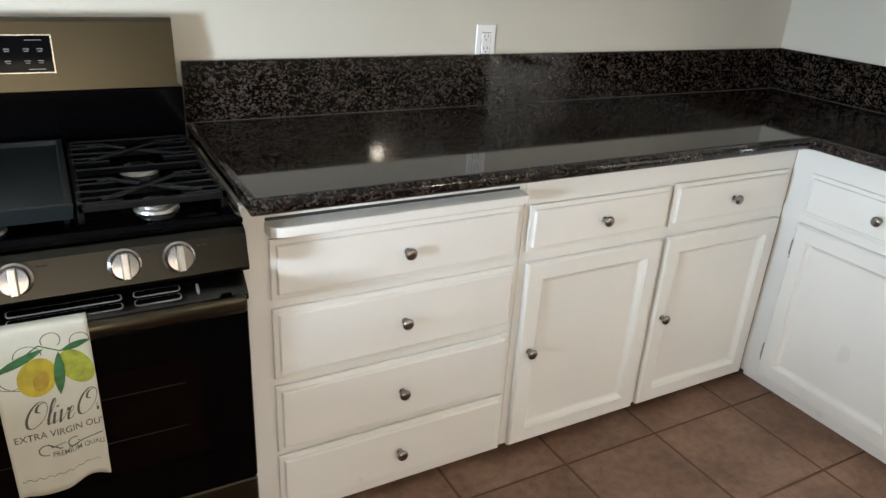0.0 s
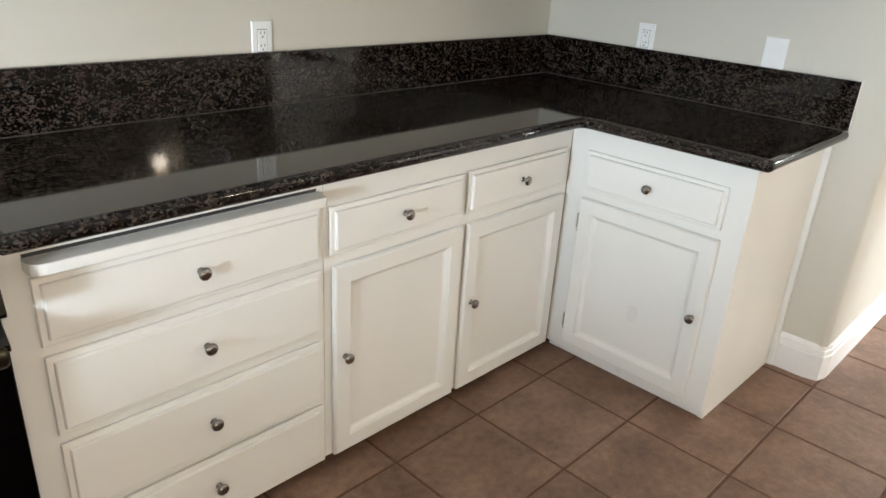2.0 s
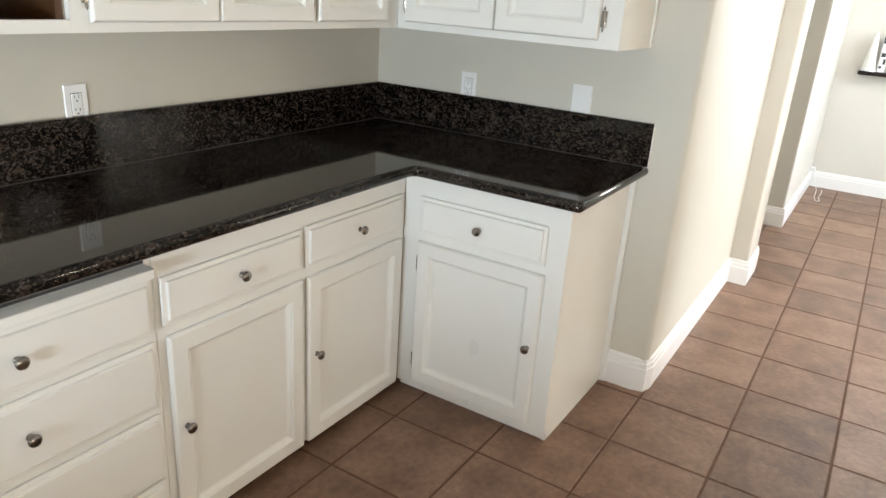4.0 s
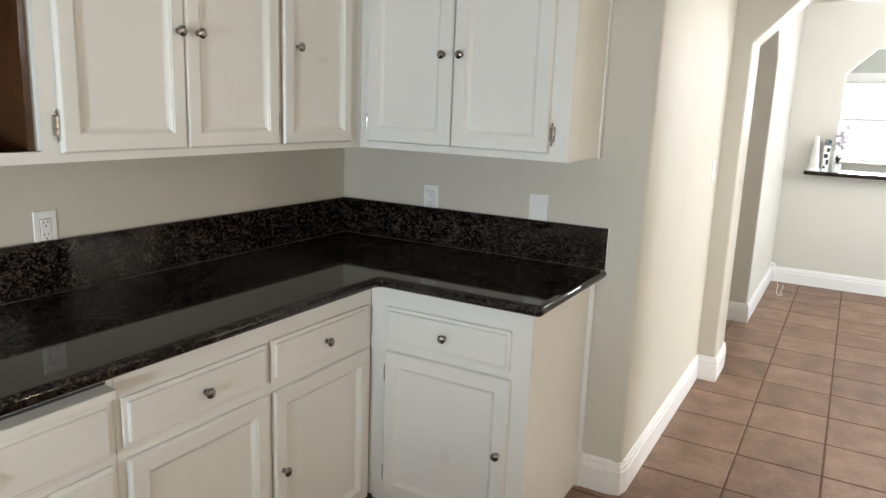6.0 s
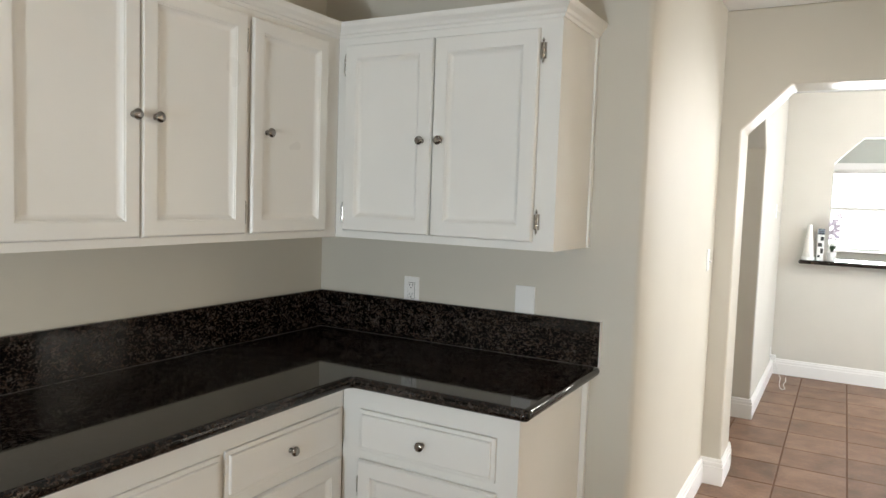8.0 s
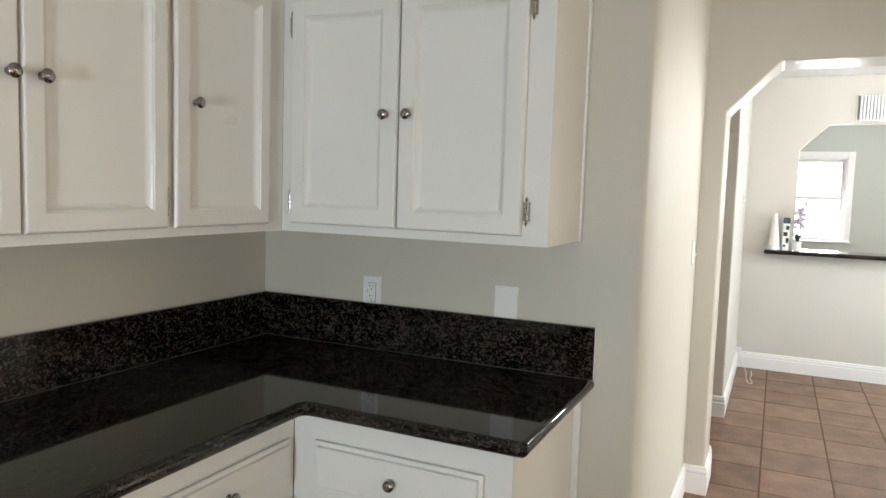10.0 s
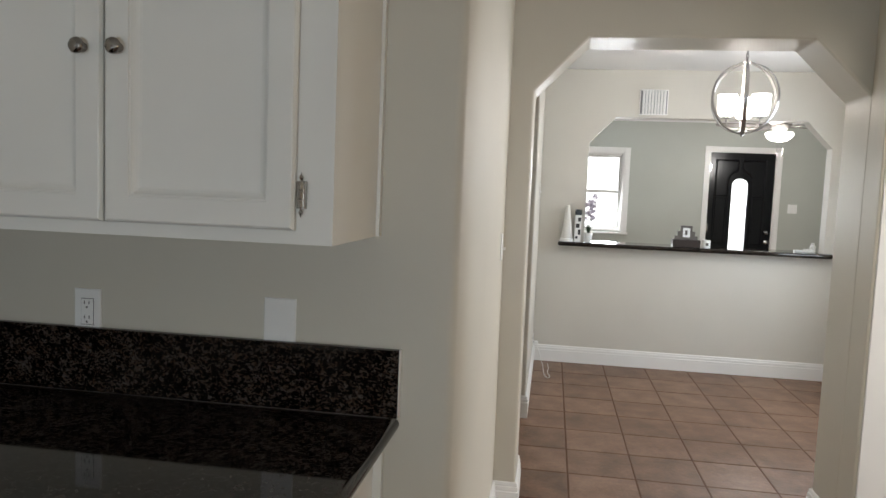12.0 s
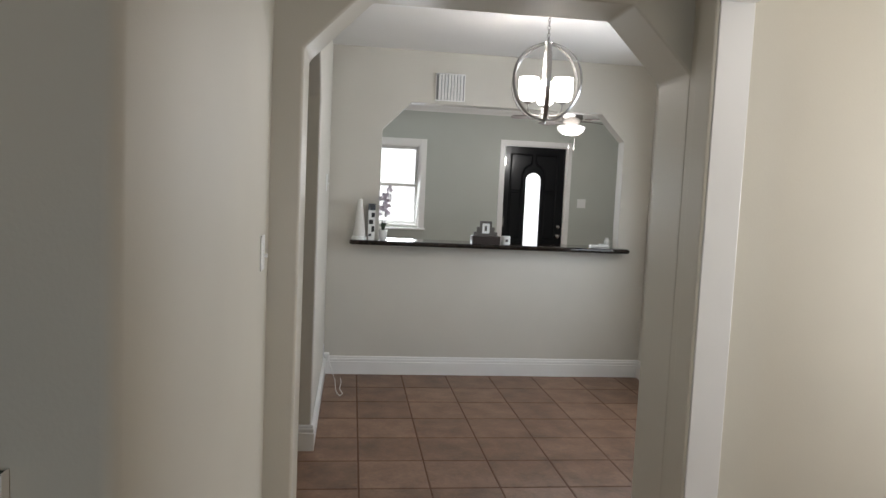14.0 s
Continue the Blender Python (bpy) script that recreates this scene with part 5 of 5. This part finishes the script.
# plug with its thin white cable
c = thing("plug_and_cable", (4.55, -1.57, 0.0), "white plug with a thin cable hanging to the floor", "cable")
boxpart("plug", (4.53, 4.57, -1.60, -1.5592, 0.175, 0.215), PLASTIC, c, r=0.004)
bm = bmesh.new()
tube(bm, [(4.55, -1.592, 0.175), (4.555, -1.61, 0.12), (4.56, -1.625, 0.06), (4.54, -1.65, 0.008), (4.42, -1.655, 0.005), (4.28, -1.66, 0.005), (4.17, -1.675, 0.005), (4.11, -1.695, 0.005), (4.16, -1.715, 0.005), (4.30, -1.69, 0.005), (4.45, -1.70, 0.005), (4.60, -1.69, 0.005)], 0.0032, 6)
part("cable", bm, PLASTIC, c, smooth=True)


# ---- living room ----
def front_door():
    c = thing("front_door", (8.26, -4.09, 0), "closed black front door with a tall arched glass light", "door", kind="structure")
    y0, y1, x = -4.52, -3.70, 8.235
    yc = -4.10
    bm = bmesh.new()
    gw = 0.10
    arch = [(yc + gw * math.cos(a), 1.72 + gw * math.sin(a)) for a in (math.pi * i / 16 for i in range(17))]
    out = [(y1, 0.02), (y1, 2.15), (y0, 2.15), (y0, 0.02)]
    vs = lambda pts, xx: [bm.verts.new((xx, a, b)) for a, b in pts]
    for xx in (x, x + 0.045):
        # left and right leaf halves and the top, round the light
        A = arch
        ring = A + [(yc - gw, 0.35), (yc + gw, 0.35)]
        big = [(y1, 1.72)] + [(y1, 2.15)] * 8 + [(y0, 2.15)] * 7 + [(y0, 1.72)]
        outer = []
        n = len(A)
        for i in range(n):
            t = i / (n - 1)
            if t < 0.25:
                outer.append((y1, 1.72 + (2.15 - 1.72) * t / 0.25))
            elif t > 0.75:
                outer.append((y0, 2.15 - (2.15 - 1.72) * (t - 0.75) / 0.25))
            else:
                outer.append((y1 + (y0 - y1) * (t - 0.25) / 0.5, 2.15))
        outer += [(y0, 0.02), (y1, 0.02)]
        o, r_ = vs(outer, xx), vs(ring, xx)
        for i in range(len(o)):
            j = (i + 1) % len(o)
            bm.faces.new((o[i], o[j], r_[j], r_[i]))
    bmesh.ops.remove_doubles(bm, verts=bm.verts, dist=1e-6)
    bs = [e for e in bm.edges if e.is_boundary]
    bmesh.ops.bridge_loops(bm, edges=[e for e in bs if all(abs(v.co.y - y0) < 1e-5 or abs(v.co.y - y1) < 1e-5 or v.co.z > 2.07 or v.co.z < 0.03 for v in e.verts)])
    leaf = part("leaf", bm, BLACKDOOR, c)
    bm = bmesh.new()
    pts = arch + [(yc - gw, 0.35), (yc + gw, 0.35)]
    rings(bm, [[(x + 0.02, a, b) for a, b in pts], [(x + 0.026, a, b) for a, b in pts]])
    part("door_light", bm, DOORGLOW, c, "frosted arched door glass, glowing in place of daylight behind it")
    bm = bmesh.new()
    tube(bm, [(x - 0.002, a * 1.0 + (a - yc) * 0.12, b) for a, b in ([(yc + gw, 0.35)] + arch + [(yc - gw, 0.35)])], 0.010, 8)
    part("light_moulding", bm, BLACKDOOR, c)
    # raised mouldings
    for s in (-1, 1):
        for z0, z1 in ((1.58, 2.05),):
            pts = [(yc + s * 0.31, z0), (yc + s * 0.31, z1), (yc + s * 0.03, z1), (yc + s * 0.03, z1 - 0.09)] + [(yc + s * 0.155 * math.sin(a), 1.765 + 0.16 * math.cos(a)) for a in (0.25, 0.6, 1.0, 1.35, 1.57)] + [(yc + s * 0.155, z0)]
            bm = bmesh.new()
            tube(bm, [(x - 0.002, a, b) for a, b in pts], 0.016, 8, True)
            part("moulding", bm, BLACKDOOR, leaf)
        for z0, z1 in ((0.95, 1.55), (0.2, 0.85)):
            bm = bmesh.new()
            tube(bm, [(x - 0.002, a, b) for a, b in ((yc + s * 0.31, z0), (yc + s * 0.31, z1), (yc + s * 0.16, z1), (yc + s * 0.16, z0))], 0.016, 8, True)
            part("moulding", bm, BLACKDOOR, leaf)
    for z, r in ((1.115, 0.026), (0.99, 0.030)):
        bm = bmesh.new()
        lathe(bm, (x, y0 + 0.065, z), (-1, 0, 0), ((0, 0), (r, 0), (r, 0.008), (0.014, 0.012), (0.012, 0.03), (r * 0.9, 0.045), (r * 0.8, 0.06), (0, 0.066)), 18)
        part("lock", bm, BRASS, c, smooth=True)
    for z in (0.3, 1.15, 1.95):
        boxpart("hinge", (x - 0.006, x, y1 - 0.022, y1 + 0.004, z - 0.05, z + 0.05), BRASS, c)
    for dims in ((8.182, 8.199, -3.68, -3.625, 0, 2.165), (8.182, 8.199, -4.595, -4.54, 0, 2.165), (8.182, 8.199, -4.595, -3.625, 2.1655, 2.225)):
        boxpart("trim_door_casing", dims, TRIM, r=0.004, kind="structure")
    for dims in ((8.20, 8.33, -3.699, -3.671, 0, 2.15), (8.20, 8.33, -4.549, -4.521, 0, 2.15), (8.20, 8.33, -4.549, -3.671, 2.1505, 2.174)):
        boxpart("trim_door_jamb", dims, TRIM, kind="structure")


def crown_room(x):
    bm = bmesh.new()
    prof = [(0, 2.53), (0.012, 2.53), (0.02, 2.55), (0.05, 2.585), (0.06, 2.609), (0, 2.609)]
    rings(bm, [[(x - d, y, z) for d, z in prof] for y in (-6.47, 0.17)])
    part("trim_crown", bm, TRIM, kind="structure")


def fan():
    fx, fy, fz = 6.45, -4.02, 2.30
    c = thing("ceiling_fan", (fx, fy, 2.0), "dark-bladed ceiling fan with a lit white glass bowl", "fan")
    metal = mat("pewter_metal", (0.35, 0.33, 0.31), 0.35, 1.0)
    bm = bmesh.new()
    lathe(bm, (fx, fy, 2.609), (0, 0, -1), ((0, 0), (0.065, 0), (0.06, 0.03), (0.015, 0.05), (0.012, 0.16), (0.07, 0.18), (0.115, 0.21), (0.12, 0.27), (0.085, 0.31), (0.05, 0.33), (0, 0.331)), 28)
    part("motor", bm, metal, c, smooth=False)
    for k in range(5):
        a = 2 * math.pi * k / 5 + 0.25
        m = Matrix.Translation((fx, fy, 2.335)) @ Matrix.Rotation(a, 4, "Z") @ Matrix.Rotation(radians(9), 4, "X")
        bm = bmesh.new()
        pts = [(0.17, -0.05), (0.30, -0.062), (0.58, -0.066), (0.635, -0.05), (0.65, 0), (0.635, 0.05), (0.58, 0.066), (0.30, 0.062), (0.17, 0.05)]
        rings(bm, [[m @ Vector((p, q, z)) for p, q in pts] for z in (-0.004, 0.004)])
        blade = part("blade", bm, FANBLADE, c, "dark wood fan blade")
        bm = bmesh.new()
        box(bm, 0.10, 0.22, -0.018, 0.018, -0.012, -0.005, 0.002)
        bmesh.ops.transform(bm, matrix=m, verts=bm.verts)
        part("bracket", bm, metal, blade)
    bm = bmesh.new()
    lathe(bm, (fx, fy, 2.277), (0, 0, -1), ((0, 0), (0.06, 0), (0.13, 0.012), (0.145, 0.03), (0.125, 0.07), (0.075, 0.10), (0, 0.112)), 28)
    part("bowl", bm, SHADE_FAN, c, "lit white glass bowl", smooth=True)
    for dy in (-0.03, 0.03):
        bm = bmesh.new()
        tube(bm, [(fx - 0.05, fy + dy, 2.25), (fx - 0.05, fy + dy, 2.10), (fx - 0.05, fy + dy, 2.04)], 0.002, 6)
        lathe(bm, (fx - 0.05, fy + dy, 2.04), (0, 0, -1), ((0, 0), (0.005, 0.002), (0.007, 0.02), (0, 0.03)), 10)
        part("pull_chain", bm, metal, c)
    lamp("fan_glow", "POINT", pose(fx, fy, 2.05), 84, (0.98, 0.98, 0.97), radius=0.1)


front_door(), crown_room(8.199), fan()

# ---- floor ----
boxpart("floor", (-4.72, 8.34, -6.60, 0.30, -0.15, -0.0025), GROUT, kind="structure")
PX, PY, TX, TY, G = 0.3675, 0.3615, -0.422, -1.818, 0.010


def tile_bm(bm, x, y):
    h, k = (PX - G) / 2, (PY - G) / 2
    L = lambda i, z: [(x - h + i, y - k + i, z), (x + h - i, y - k + i, z), (x + h - i, y + k - i, z), (x - h + i, y + k - i, z)]
    rings(bm, [L(0, -0.0026), L(0.0, -0.0012), L(0.0025, 0.0)], cap_first=False)


floor_parent = bpy.data.objects["floor"]
cells = []
for i in range(-12, 24):
    for j in range(-14, 6):
        x, y = TX + PX * (i + 0.5), TY + PY * (j + 0.5)
        if -4.6 < x < 8.3 and -5.3 < y < 0.2:
            cells.append((x, y))
near = [q for q in cells if (-2.4 < q[0] < 1.7 and -2.98 < q[1] < -0.5) or (1.7 <= q[0] < 4.8 and -4.3 < q[1] < -1.4)]
far = [q for q in cells if q not in near]
bm = bmesh.new()
for x, y in far:
    tile_bm(bm, x, y)
part("floor_tiles", bm, TILE, floor_parent, kind="stuff", fix=False)
bm = bmesh.new()
tile_bm(bm, 0, 0)
shared = bpy.data.meshes.new("tile")
bm.to_mesh(shared)
bm.free()
shared.materials.append(TILE)
rng = random.Random(7)
for x, y in near:
    t = new("tile", shared)
    t.location = (x, y, rng.uniform(-0.0005, 0.0003))
    t.rotation_euler = (rng.uniform(-0.0012, 0.0012), rng.uniform(-0.0012, 0.0012), rng.uniform(-0.002, 0.002))
    t.parent = floor_parent
